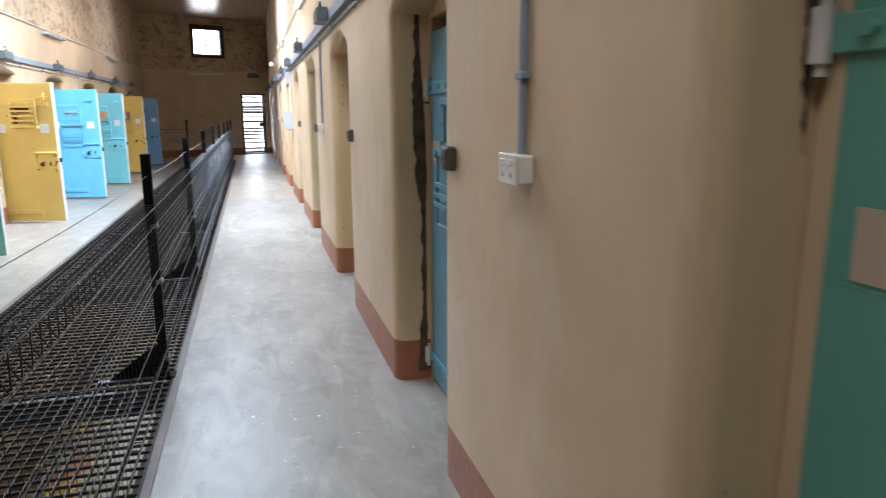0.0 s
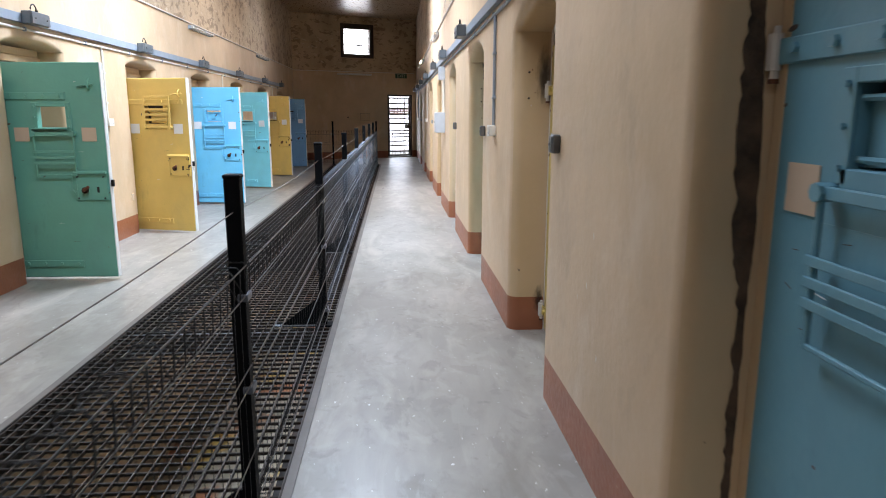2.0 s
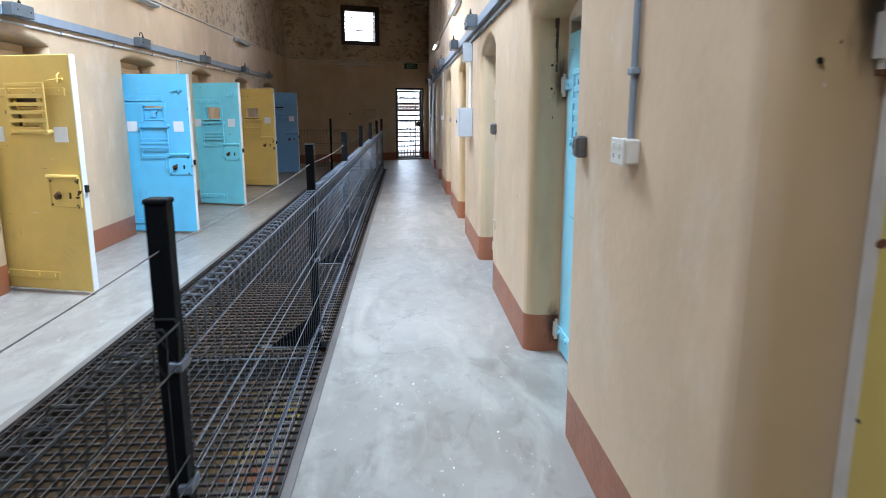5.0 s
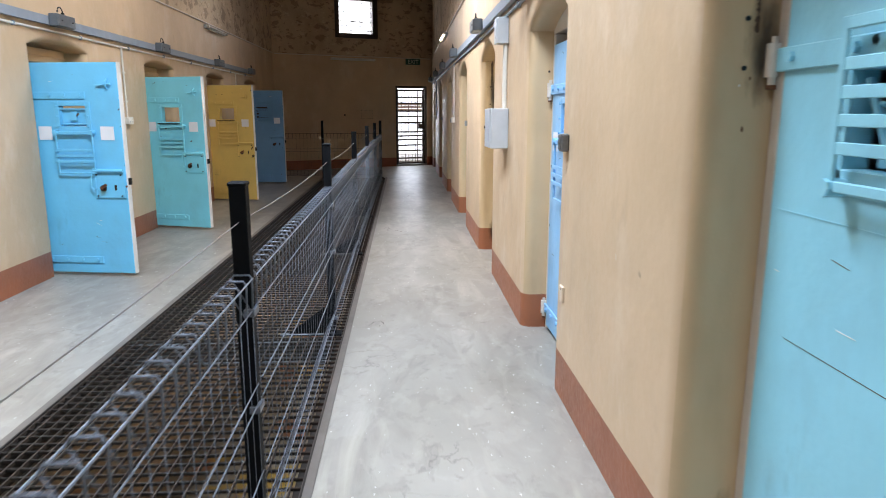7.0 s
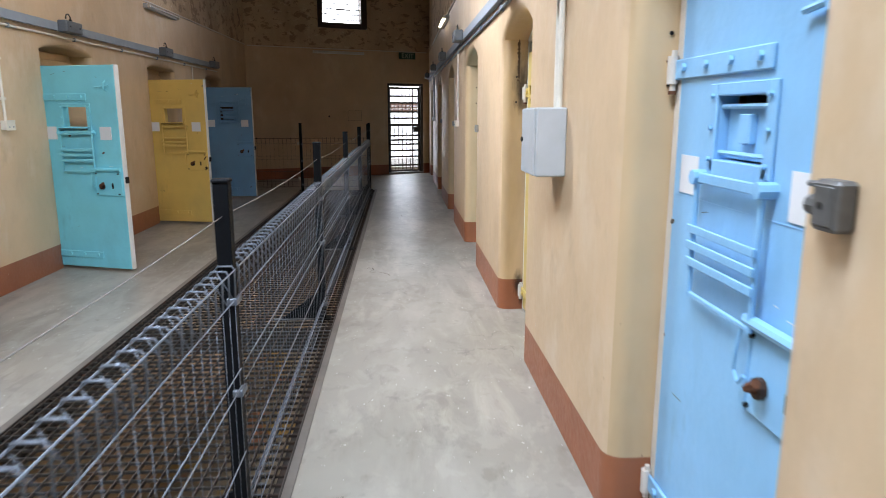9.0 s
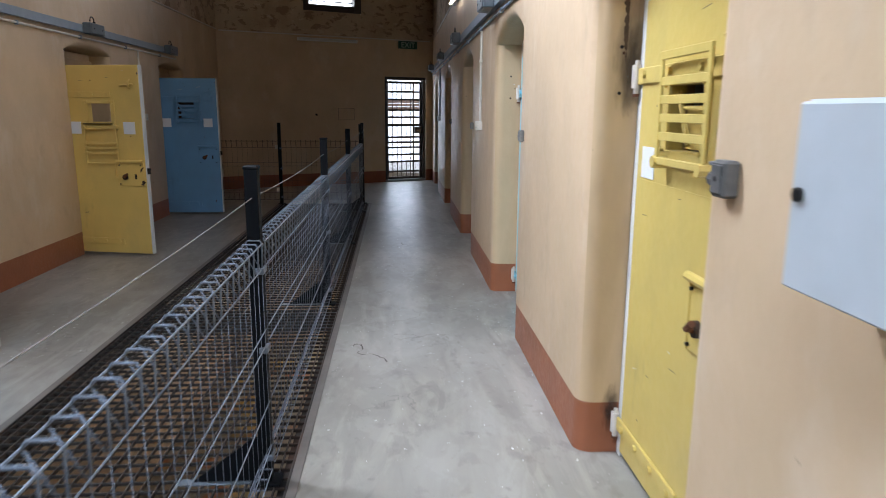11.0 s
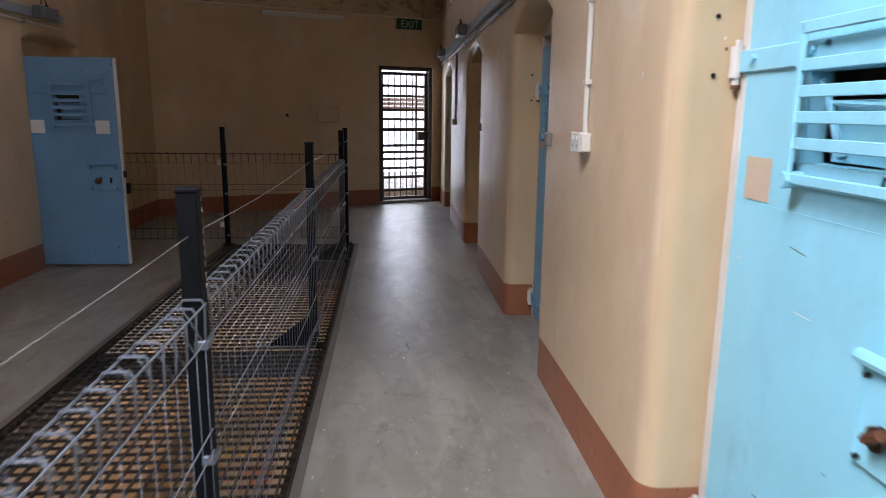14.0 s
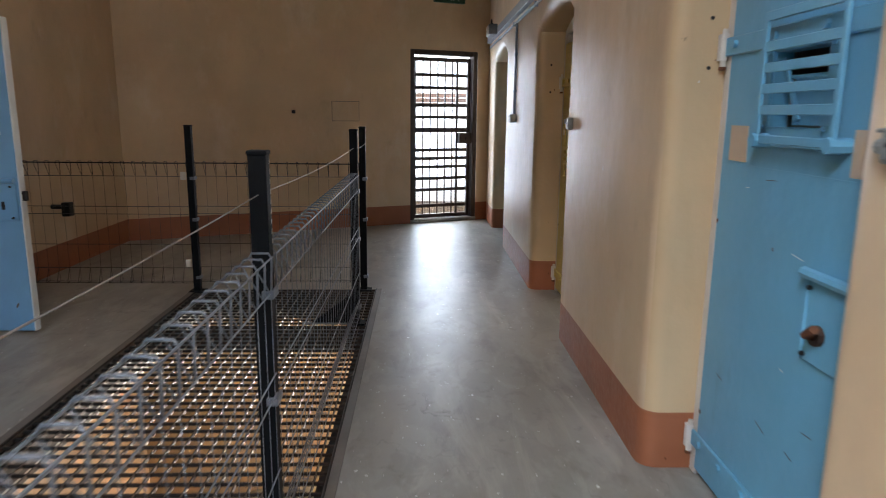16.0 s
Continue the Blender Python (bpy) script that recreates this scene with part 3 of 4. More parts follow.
def cell_door(label, paint, m, up, card, flap, w=0.86, edge=None, deep=0.055, dark=False, group="cell doors"):
    """A cell door in its own space: hinges at x = 0, outer face at y = 0 towards -y. up: the grille covers the hatch."""
    d = thing("cell_door", label, "door", m, group)
    h, z0 = 1.90, 0.03
    k = w / 0.86
    hx0, hx1, hz0, hz1 = 0.275 * k, 0.53 * k, 1.375, 1.60 if up else 1.555
    leaf = part("leaf", door_leaf(w, h, deep, (hx0, hx1, hz0 - z0, hz1 - z0)), paint, d)
    leaf.location.z = z0
    if edge:
        part("edge_strip", one_box(w - 0.002, w + 0.006, 0.002, deep - 0.002, z0, z0 + h, 0.002), edge, d, "white painted door edge")
    # strap hinges
    for z, x1 in ((1.645, 0.54 if not up else 0.80), (0.155, 0.56)):
        s = part("strap_hinge", one_box(-0.03, x1 * k, -0.012, 0.001, z - 0.032, z + 0.032, 0.004), paint, d)
        part("knuckle", one_rod([(-0.037, -0.014, z - 0.045), (-0.037, -0.014, z + 0.045)], 0.019, 10), M_FRAME, s, "chalky white hinge block")
        part("hinge_pin", one_rod([(-0.035, -0.012, z - 0.068), (-0.035, -0.012, z - 0.044)], 0.012, 6), M_FRAME, s)
        part("hinge_pin", one_rod([(-0.035, -0.012, z + 0.044), (-0.035, -0.012, z + 0.064)], 0.010, 6), M_FRAME, s)
        part("rust_collar", one_rod([(-0.035, -0.012, z - 0.078), (-0.035, -0.012, z - 0.066)], 0.0135, 7), M_RUST, s, "rusted collar")
        for i in range(4):
            part("bolt", bolt_head((0.05 + i * (x1 - 0.1) / 3) * k, z + 0.004), paint, s)
    # hatch with a frame of four plates, and its flap
    for a in ((hx0 - 0.045, hx0, hz0 - 0.035, hz1 + 0.035), (hx1, hx1 + 0.045, hz0 - 0.035, hz1 + 0.035), (hx0, hx1, hz1, hz1 + 0.035), (hx0 - 0.02, hx1 + 0.02, hz0 - 0.06, hz0)):
        part("hatch_plate", one_box(a[0], a[1], -0.010, 0.0005, a[2], a[3], 0.003), paint, d)
    for x in (hx0 - 0.022, hx1 + 0.022):
        for z in (hz0, (hz0 + hz1) / 2, hz1):
            part("rivet", bolt_head(x, z, 0.008, -0.009), paint, d)
    if up:
        part("stay_bar", one_rod([(hx0 + 0.02, 0.02, hz1 - 0.02), (hx0 + 0.12, 0.02, hz0 + 0.02)], 0.010, 6), paint, d)
        sh = part("hatch_flap", one_box(hx0 + 0.05, hx1 - 0.006, 0.040, 0.047, hz0 + 0.006, hz0 + 0.155, 0.002), paint, d)
        part("slide_bar", one_rod([(hx0 + 0.03, 0.026, hz0 + 0.150), (hx1 - 0.01, 0.026, hz0 + 0.138)], 0.007, 6), paint, sh)
    elif flap:
        f = part("hatch_flap", one_box(hx0 + 0.004, hx1 - 0.004, 0.028, 0.036, hz0 + 0.004, hz1 - 0.022, 0.002), paint, d)
        part("bracket", one_box((hx0 + hx1) / 2 - 0.03, (hx0 + hx1) / 2 + 0.03, 0.006, 0.028, hz0 + 0.05, hz0 + 0.13, 0.003), paint, f)
        part("slide_bar", one_rod([(hx0, 0.012, hz1 - 0.03), (hx1, 0.012, hz1 - 0.03)], 0.008, 6), paint, f)
        part("slide_bar", one_rod([(hx0, 0.012, hz0 + 0.02), (hx1, 0.012, hz0 + 0.02)], 0.008, 6), paint, f)
    else:
        f = part("hatch_flap", one_box(hx0 - 0.05, hx1 + 0.01, -0.045, -0.008, hz0 - 0.015, hz0 - 0.007, 0.002), paint, d)
        part("tray_edge", one_box(hx0 - 0.045, hx1 + 0.005, -0.040, -0.010, hz0 - 0.024, hz0 - 0.016, 0.002), M_BLACK, f, "blackened tray edge")
        part("slide_bar", one_rod([(hx0 - 0.05, -0.035, hz0 - 0.07), (hx0 + 0.15, -0.035, hz0 - 0.07)], 0.006, 6), paint, f)
    # dark sheet added behind the hatch in place of the shade inside
    if dark:
        part("hatch_shade_sheet", one_box(hx0 - 0.01, hx1 + 0.01, deep + 0.001, deep + 0.006, hz0 - 0.01, hz1 + 0.01), M_BROWN, d, "dark sheet standing for the shade behind the hatch")
    # swinging grille: two uprights, slats, top and foot rails
    ga, gb_ = 0.235 * k, 0.585 * k
    if up:
        g0, g1, y0 = 1.325, 1.715, -0.045
        ga, gb_ = 0.290 * k, 0.635 * k
        slats = (1.612, 1.55, 1.488, 1.425)
    else:
        g0, g1, y0 = 0.955, 1.335, -0.032
        slats = (1.165, 1.115, 1.065)
    g = part("grille", one_box(ga, gb_, y0 - 0.006, y0 + 0.006, g0, g0 + (0.026 if up else 0.014), 0.003), paint, d)
    part("top_rail", one_box(ga, gb_, y0 - 0.006, y0 + 0.006, g1 - 0.03, g1, 0.003), paint, g)
    for x in (ga, gb_):
        if up:
            part("upright", one_box(x - 0.012, x + 0.012, y0 - 0.006, y0 + 0.005, g0, g1, 0.003), paint, g)
        else:
            part("upright", one_rod([(x, y0, g0), (x, y0, g1)], 0.0085, 8), paint, g)
        zc = g0 + 0.008 if up else g1 - 0.015
        if up:
            part("bolt", bolt_head(x + (0.05 if x == ga else -0.05), g1 - 0.055, 0.013, 0.0), paint, g)
        part("pivot", one_rod([(x, 0.0, zc), (x, y0 - 0.018, zc)], 0.022, 8), paint, g)
    for i, z in enumerate(slats):
        hh, over = (0.0145, -0.010) if up else (0.012, 0.012)
        part("slat", one_box(ga - over, gb_ + over, y0 - 0.016 if not up else y0 - 0.004, y0 - 0.007 if not up else y0 + 0.004, z - hh, z + hh, 0.002), paint, g)
    if not up:
        part("hook", one_rod([(gb_ - 0.04, y0, g0), (gb_ - 0.045, y0 - 0.008, g0 - 0.07), (gb_ - 0.05, y0 - 0.004, g0 - 0.12), (gb_ - 0.025, y0 - 0.004, g0 - 0.145), (gb_ - 0.005, y0, g0 - 0.12)], 0.006, 6), M_DARKBOX if dark else paint, g)
    # lock case with a rolled lip, lever and keyhole
    la, lb, lz0, lz1 = 0.56 * k, w - 0.012, 0.735, 0.975
    lk = part("lock_plate", one_box(la, lb, -0.014, 0.001, lz0, lz1, 0.004), paint, d)
    part("lip", one_rod([(la - 0.005, -0.024, lz1 + 0.008), (lb, -0.024, lz1 + 0.008)], 0.017, 8), paint, lk)
    part("side_strip", one_box(la - 0.004, la + 0.012, -0.020, -0.010, lz0, lz1, 0.003), paint, lk)
    part("lever", one_rod([(la + 0.075, -0.014, lz0 + 0.085), (la + 0.085, -0.055, lz0 + 0.095), (la + 0.13, -0.06, lz0 + 0.125)], 0.013, 6), M_RUST, lk)
    part("boss", one_rod([(la + 0.08, -0.012, lz0 + 0.09), (la + 0.08, -0.032, lz0 + 0.09)], 0.029, 9), M_DARKRUST, lk)
    part("keyhole", one_box(la + 0.182, la + 0.203, -0.0165, -0.0135, lz0 + 0.07, lz0 + 0.12, 0.002), M_BLACK, lk)
    for x in (la + 0.02, lb - 0.03):
        for z in (lz0 + 0.02, lz1 - 0.03):
            part("bolt", bolt_head(x, z, 0.007, -0.013), M_BLACK, lk)
    part("bolt_tongue", one_box(w, w + 0.028, 0.015, 0.045, 0.855, 0.915, 0.003), M_BLACK, lk)
    # welded seam and scratches
    wear = random.Random(label)
    part("seam", one_box(0.03, w - 0.03, -0.0016, 0.0005, 1.243, 1.246), paint, d)
    if up and paint is P_AQUA and m.translation[1] < 10:
        part("seam", one_box(0.12 * k, 0.54 * k, -0.0010, 0.0005, 0.899, 0.9008), M_SCRATCH, d, "dark cracked weld seam")
    for i in range(9):
        x, z, a = wear.uniform(0.06, w - 0.10), wear.choice((wear.uniform(0.25, 0.70), wear.uniform(0.98, 1.25), wear.uniform(1.75, 1.88))), wear.gauss(0, 0.16)
        n = wear.uniform(0.012, 0.07)
        sc = part("scratch", one_box(-n / 2, n / 2, -0.0012, 0.0005, -0.0011, 0.0011), M_SCRATCH if i % 3 else M_EDGE, d)
        sc.matrix_basis = pose(x, 0, z, 0, math.degrees(a), 0)
    for i in range(6):
        x, z = wear.choice((0.012, w - 0.012, wear.uniform(0.05, w - 0.05))), wear.uniform(0.06, 1.88)
        c = part("paint_loss", one_rod([(0, 0.0005, 0), (0, -0.0012, 0)], wear.uniform(0.004, 0.011), 7), M_RUST if i % 2 else M_SCRATCH, d)
        c.matrix_basis = pose(x, 0, z, 0, wear.uniform(0, 90), 0)
        c.scale = (wear.uniform(0.5, 1.0), 1, wear.uniform(0.8, 2.2))
    if paint in (P_YELLOW, P_OCHRE):
        for i in range(7):
            rust = part("rust_patch", one_rod([(0, 0.0005, 0), (0, -0.0014, 0)], wear.uniform(0.010, 0.020), 8), M_DARKRUST, lk)
            rust.matrix_basis = pose(lb - wear.uniform(0.0, 0.03), -0.0142, wear.uniform(lz0, lz1), 0, wear.uniform(0, 90), 0)
            rust.scale = (wear.uniform(0.35, 0.8), 1, wear.uniform(0.8, 1.8))
    # top bolt and cards
    tb = part("top_bolt", one_rod([(0.66 * k, -0.018, 1.73), (0.80 * k, -0.018, 1.745)], 0.009, 6), paint, d)
    part("staple", one_rod([(0.76 * k, 0, 1.70), (0.76 * k, -0.03, 1.72), (0.76 * k, -0.03, 1.765), (0.76 * k, 0, 1.79)], 0.008, 6), paint, tb)
    lone = paint is P_AQUA and m.translation[1] < 10    # this door keeps only one card
    for x0 in (0.655 * k,) if lone else (0.055 * k, 0.655 * k):
        part("card", one_box(x0, x0 + 0.125, -0.004, -0.001, 1.255, 1.375), card, d, "plain paper card fixed to the door")
    return d


def door_frame(y0, y1, x, paint):
    """Thin timber frame round a closed door in the right wall."""
    f = thing("door_frame", "narrow painted timber door frame set in the reveal" if paint is M_REVEAL else "narrow chalky white door frame set in the reveal", "door frame", pose(x, y1, 0, 0, 0, -90), "door frames")
    w = y1 - y0
    for a in ((0.003, 0.052), (w - 0.05, w - 0.003)):
        part("jamb", one_box(a[0], a[1], 0.004, 0.09, 0, 2.0, 0.005), paint, f)
    part("head", one_box(0.003, w - 0.003, 0.004, 0.09, 2.0, 2.13, 0.005), paint, f)
    return f


DX = [RX + d for d in (0.20, 0.20, 0.24, 0.21, 0.165, 0.18, 0.20, 0.20, 0.20, 0.20)]
RIGHT = [("chalky green", P_GREEN, False, M_CARD, True, False), ("faded grey-blue", P_FADED, False, M_CARD, True, False), ("butter yellow", P_YELLOW, False, M_PAPER, False, True),
         ("pale aqua", P_AQUA, True, M_CARD, True, False), ("sky-blue", P_BLUE, False, M_PAPER, True, False), ("butter yellow", P_YELLOW, True, M_PAPER, True, False),
         ("pale aqua", P_AQUA, True, M_CARD, True, False), ("mid-blue", P_DULL, True, M_CARD, True, False), ("butter yellow", P_YELLOW, False, M_PAPER, True, False), ("mid-blue", P_DULL, True, M_CARD, True, False)]
for dx, (y0, y1), (tone, paint, up, card, flap, dark) in zip(DX, OPEN_R, RIGHT):
    hung = "grille raised over its hatch" if up else ("an open dark hatch" if dark else "grille hanging below its hatch")
    door_frame(y0, y1, dx, M_EDGE if y0 == 13.28 else (M_REVEAL if y0 < 5 else M_FRAME))
    cell_door(f"{tone} painted iron cell door, shut, {hung}", paint, pose(dx, y1 - 0.055, 0, 0, 0, -90), up, card, flap, y1 - y0 - 0.11, None, 0.055, dark)

# boarded heads over the open left doors, tan to stand for the arch's shadow
for y0, y1 in OPEN_L[1:]:
    hb = thing("door_head", "tan boarding over the open cell doorway, toned for the arch's shadow", "door frame", pose(LX - 0.20, y0, 0), "door heads")
    part("board", one_box(-0.05, 0.0, 0.004, y1 - y0 - 0.004, 1.965, 2.03, 0.004), M_REVEAL, hb)
    part("panel", one_box(-0.04, -0.01, 0.03, y1 - y0 - 0.03, 2.031, 2.10, 0.003), M_REVEAL, hb)

# left doors stand open: (hinge y, free edge y, ...)
LEFT = [(5.28, 5.25, "ochre yellow", P_OCHRE, True, M_PAPER), (8.00, 7.97, "chalky green", P_GREEN, False, M_CARD), (10.66, 10.42, "ochre yellow", P_OCHRE, True, M_PAPER), (13.38, 13.25, "sky-blue", P_CYAN, False, M_PAPER),
        (16.02, 15.74, "turquoise", P_TEAL, False, M_PAPER), (18.76, 18.57, "ochre yellow", P_OCHRE, False, M_PAPER), (21.50, 21.47, "slate-blue", P_SLATE, True, M_PAPER)]
for yh, yf, tone, paint, up, card in LEFT:
    hx, fx = -2.91, -2.08
    w = math.hypot(fx - hx, yf - yh)
    a = math.degrees(math.atan2(yf - yh, fx - hx))
    hung = "grille raised over its hatch" if up else "grille hanging below its hatch"
    cell_door(f"{tone} painted iron cell door standing open, {hung}", paint, pose(hx, yh, 0, 0, 0, a), up, card, tone == "sky-blue" or up, w, M_EDGE, 0.06, up)


# ---- grating over the well ----
BEAMS = [YB, -1.2, 1.35, 3.88, 6.42, 8.96, 11.43, 13.95, 16.60, 19.12, 21.67, YG]
CROSS = finish("cross_bar", one_box(0, GX1 - GX0, -0.0042, 0.0042, -0.018, -0.004), M_STEEL)
for ya, yb in zip(BEAMS, BEAMS[1:]):
    g = thing("floor_grating", "rusty dark steel bar grating over the well", "grating", pose(GX0, ya, 0), "grating panels")
    L = yb - ya
    nx, ny = 24, round(L / 0.074)
    W = GX1 - GX0
    LONG = finish("bearing_bar", one_box(-0.0026, 0.0026, 0.01, L - 0.01, -0.022, -0.003), M_BAR)
    for i in range(nx + 1):
        part("bearing_bar", LONG, None, g).location.x = min(max(W * i / nx, 0.012), W - 0.012)
    for j in range(ny + 1):
        part("cross_bar", CROSS, None, g).location.y = 0.012 + (L - 0.024) * j / ny
for y in BEAMS[1:]:
    b = thing("support_beam", "grey steel channel carrying the grating", "beam", pose(GX0, y, 0), "grating beams")
    part("web", one_box(0, GX1 - GX0, -0.004, 0.004, -0.16, -0.034), M_DARKBOX, b)
    part("flange", one_box(0, GX1 - GX0, -0.03, 0.03, -0.040, -0.033), M_DARKBOX, b)
    part("flange", one_box(0, GX1 - GX0, -0.03, 0.03, -0.166, -0.16), M_DARKBOX, b)
for x, s in ((GX0, 1), (GX1, -1)):
    e = thing("edge_angle", "rust-brown steel angle edging the walkway", "edging")
    part("upstand", one_box(min(x, x + s * 0.008), max(x, x + s * 0.008), YB, YG, -0.20, 0.006, 0.001), M_STEEL, e)
    part("ledge", one_box(min(x + s * 0.008, x + s * 0.05), max(x + s * 0.008, x + s * 0.05), YB, YG, -0.040, -0.034), M_STEEL, e)
    part("flange", one_box(min(x, x - s * 0.04), max(x, x - s * 0.04), YB, YG, 0.0008, 0.006, 0.001), M_LIP, e)

# ---- fence ----
FX = -0.07
POSTS = [1.38, 3.98, 6.48, 9.08, 11.50, 14.15, 16.74, 19.20, 21.72]
POST_X = [-0.060, -0.052, -0.060, -0.074, -0.080, -0.094, -0.097, -0.090, -0.080]    # the line of posts is not quite straight


def fence_post(fence, x, y, foot=True, h=1.302):
    p = part("fence_post", one_box(-0.025, 0.025, -0.025, 0.025, 0.012, h - 0.012, 0.003), M_POST, fence, "square black steel post")
    p.location = (x, y, 0)
    part("cap", one_box(-0.028, 0.028, -0.028, 0.028, h - 0.014, h, 0.004), M_POST, p)
    part("base_plate", one_box(-0.06, 0.06, -0.05, 0.05, 0.0, 0.012, 0.002), M_POST, p)
    if foot:
        part("foot_bar", one_box(-0.36, -0.06, -0.022, 0.022, -0.001, 0.006, 0.001), M_DARKBOX, p)
        bm = bmesh.new()
        prof = [(-0.30, 0.008), (-0.025, 0.008), (-0.025, 0.20), (-0.045, 0.20)]
        a = [bm.verts.new((u, -0.005, z)) for u, z in prof]
        b = [bm.verts.new((u, 0.005, z)) for u, z in prof]
        bm.faces.new(a)
        bm.faces.new(b[::-1])
        for i in range(4):
            bm.faces.new((a[i], a[(i + 1) % 4], b[(i + 1) % 4], b[i]))
        part("gusset", bm, M_POST, p)
    for z in (0.12, 0.58, 0.90):
        part("clamp", one_box(0.0, 0.034, -0.034, 0.034, z - 0.012, z + 0.012, 0.002), M_WIRE, p)
    # pale dashes on the far posts: glints of light made as small boxes
    if y > 16:
        for i in range(9):
            part("slot", one_box(0.0245, 0.0256, 0.016, 0.021, 1.04 + i * 0.028, 1.054 + i * 0.028), M_FRAME, p, "pale dash painted as a glint on the post's edge")


TOP = 1.012


def loop_wire(rung=0.0034, upright=0.0011):
    """One upright wire: straight in the fence's plane, with a triangular roll at top and foot."""
    bm = bmesh.new()
    rod(bm, [(0.028, 0, TOP - 0.105), (0.031, 0, TOP - 0.013), (0.023, 0, TOP), (-0.023, 0, TOP), (-0.031, 0, TOP - 0.013)], rung * 0.9, 6)
    rod(bm, [(0.024, 0, TOP), (-0.024, 0, TOP)], rung * 0.92, 6)
    rod(bm, [(-0.031, 0, TOP - 0.013), (0.024, 0, TOP - 0.115)], 0.0019, 5)
    rod(bm, [(0.026, 0, 0.06), (0.026, 0, TOP - 0.10)], upright, 5)
    rod(bm, [(0.026, 0, 0.17), (-0.026, 0, 0.065)], 0.0020, 5)
    rod(bm, [(-0.028, 0, 0.062), (0.028, 0, 0.062)], 0.0030, 5)
    return bm


WIRE_MESH = finish("vertical_wire", loop_wire(), M_WIRE, True)
WIRE_DARK = finish("vertical_wire", loop_wire(0.0026, 0.0011), M_WIRE_DARK, True)


def fence_panel(fence, m, L, dark=False):
    # dark: shade is carried by the wire's colour, not by a coating
    mat = M_WIRE_DARK if dark else M_WIRE
    bm = bmesh.new()
    for x in (0.031, -0.031):
        rod(bm, [(x, -0.01, TOP - 0.012), (x, L + 0.01, TOP - 0.012)], 0.0029, 6)
    p = part("fence_panel", bm, mat, fence, "roll-top wire mesh panel with shade in its dark tone" if dark else "galvanised roll-top wire mesh panel")
    p.matrix_basis = m
    n = round(L / 0.079)
    for i in range(n + 1):
        part("vertical_wire", WIRE_DARK if dark else WIRE_MESH, None, p).location = (0, L * i / n, 0)
    for x, z in ((0.024, TOP - 0.115), (0.031, 0.66), (0.031, 0.60), (0.028, 0.062), (-0.028, 0.062), (0.031, 0.17), (0.031, 0.36)):
        part("horizontal_wire", one_rod([(x, -0.005, z), (x, L + 0.005, z)], 0.0026, 5), M_WIRE_HIGHLIT if dark else mat, p)


fence = thing("wire_fence", "galvanised roll-top wire fence on black steel posts along the well", "fence")
for x, y in zip(POST_X, POSTS):
    fence_post(fence, x, y)
for xa, a, xb, b in zip([FX] + POST_X, [-1.2] + POSTS, POST_X, POSTS):
    fence_panel(fence, pose(xa, a + 0.03, 0.008, 0, 0, math.degrees(math.atan2(xa - xb, b - a))), b - a - 0.06, a < 6.4)
cross = thing("wire_fence", "wire cross fence on black posts at the grating's end", "fence")
fence_post(cross, FX - 0.03, 22.60, False)
fence_post(cross, -1.41, 22.55, False)
fence_panel(cross, pose(FX - 0.06, 22.60, 0.012, 0, 0, 90), 1.27, True)
fence_panel(cross, pose(-1.44, 22.56, 0.012, 0, 0, 90), 1.38, True)
for z in (0.92, 0.24):
    part("cable_clip", one_box(-1.475, -1.436, 22.50, 22.525, z - 0.03, z + 0.03, 0.003), M_WHITE, cross, "small white clip")
bracket = thing("rail_bracket", "short dark iron pipe bracket low on the wall", "bracket")
part("arm", one_rod([(LX, 23.2, 0.58), (LX + 0.16, 23.2, 0.58)], 0.02, 8), M_BLACK, bracket)
part("plate", one_box(LX + 0.10, LX + 0.17, 23.16, 23.24, 0.50, 0.62, 0.006), M_BLACK, bracket)
cable = thing("guide_cable", "thin steel cable strung through the fence posts", "cable")
pts = []
for xa, a, xb, b in zip([FX] + POST_X, [-2.9] + POSTS, POST_X + [FX], POSTS + [22.6]):
    for i in range(6):
        u = i / 6
        pts.append((xa + (xb - xa) * u, a + (b - a) * u, 1.182 - 0.07 * u * (1 - u)))
part("wire", one_rod(pts + [(FX, 22.6, 1.180)], 0.0017, 6), M_ROPE, cable)


# ---- services on the walls ----
def trunking(face, side, y0, y1):
    t = thing("cable_trunking", "grey plastic cable trunking along the wall", "trunking", group="wall trunking")
    s = -side
    def slab(n, d0, d1, za, zb, mat):
        xs = sorted((face + s * d0, face + s * d1))
        part(n, one_box(xs[0], xs[1], y0, y1, za, zb, 0.003), mat, t)
    slab("channel", 0.001, 0.045, 2.285, 2.355, M_GREY)
    slab("lid", 0.045, 0.050, 2.28, 2.36, M_GREY)
    part("conduit_pipe", one_rod([(face + s * 0.014, y0, 2.235), (face + s * 0.014, y1, 2.235)], 0.011, 8), M_WHITE if side < 0 else M_GREY, t)
    for i in range(int((y1 - y0) / 1.2)):
        y = y0 + 0.5 + i * 1.2
        part("saddle", one_box(face + min(0.0, s * 0.03), face + max(0.0, s * 0.03), y - 0.012, y + 0.012, 2.215, 2.255, 0.004), M_GREY, t)


trunking(LX, -1, YB, 22.2)
trunking(RX, 1, YB, 26.2)


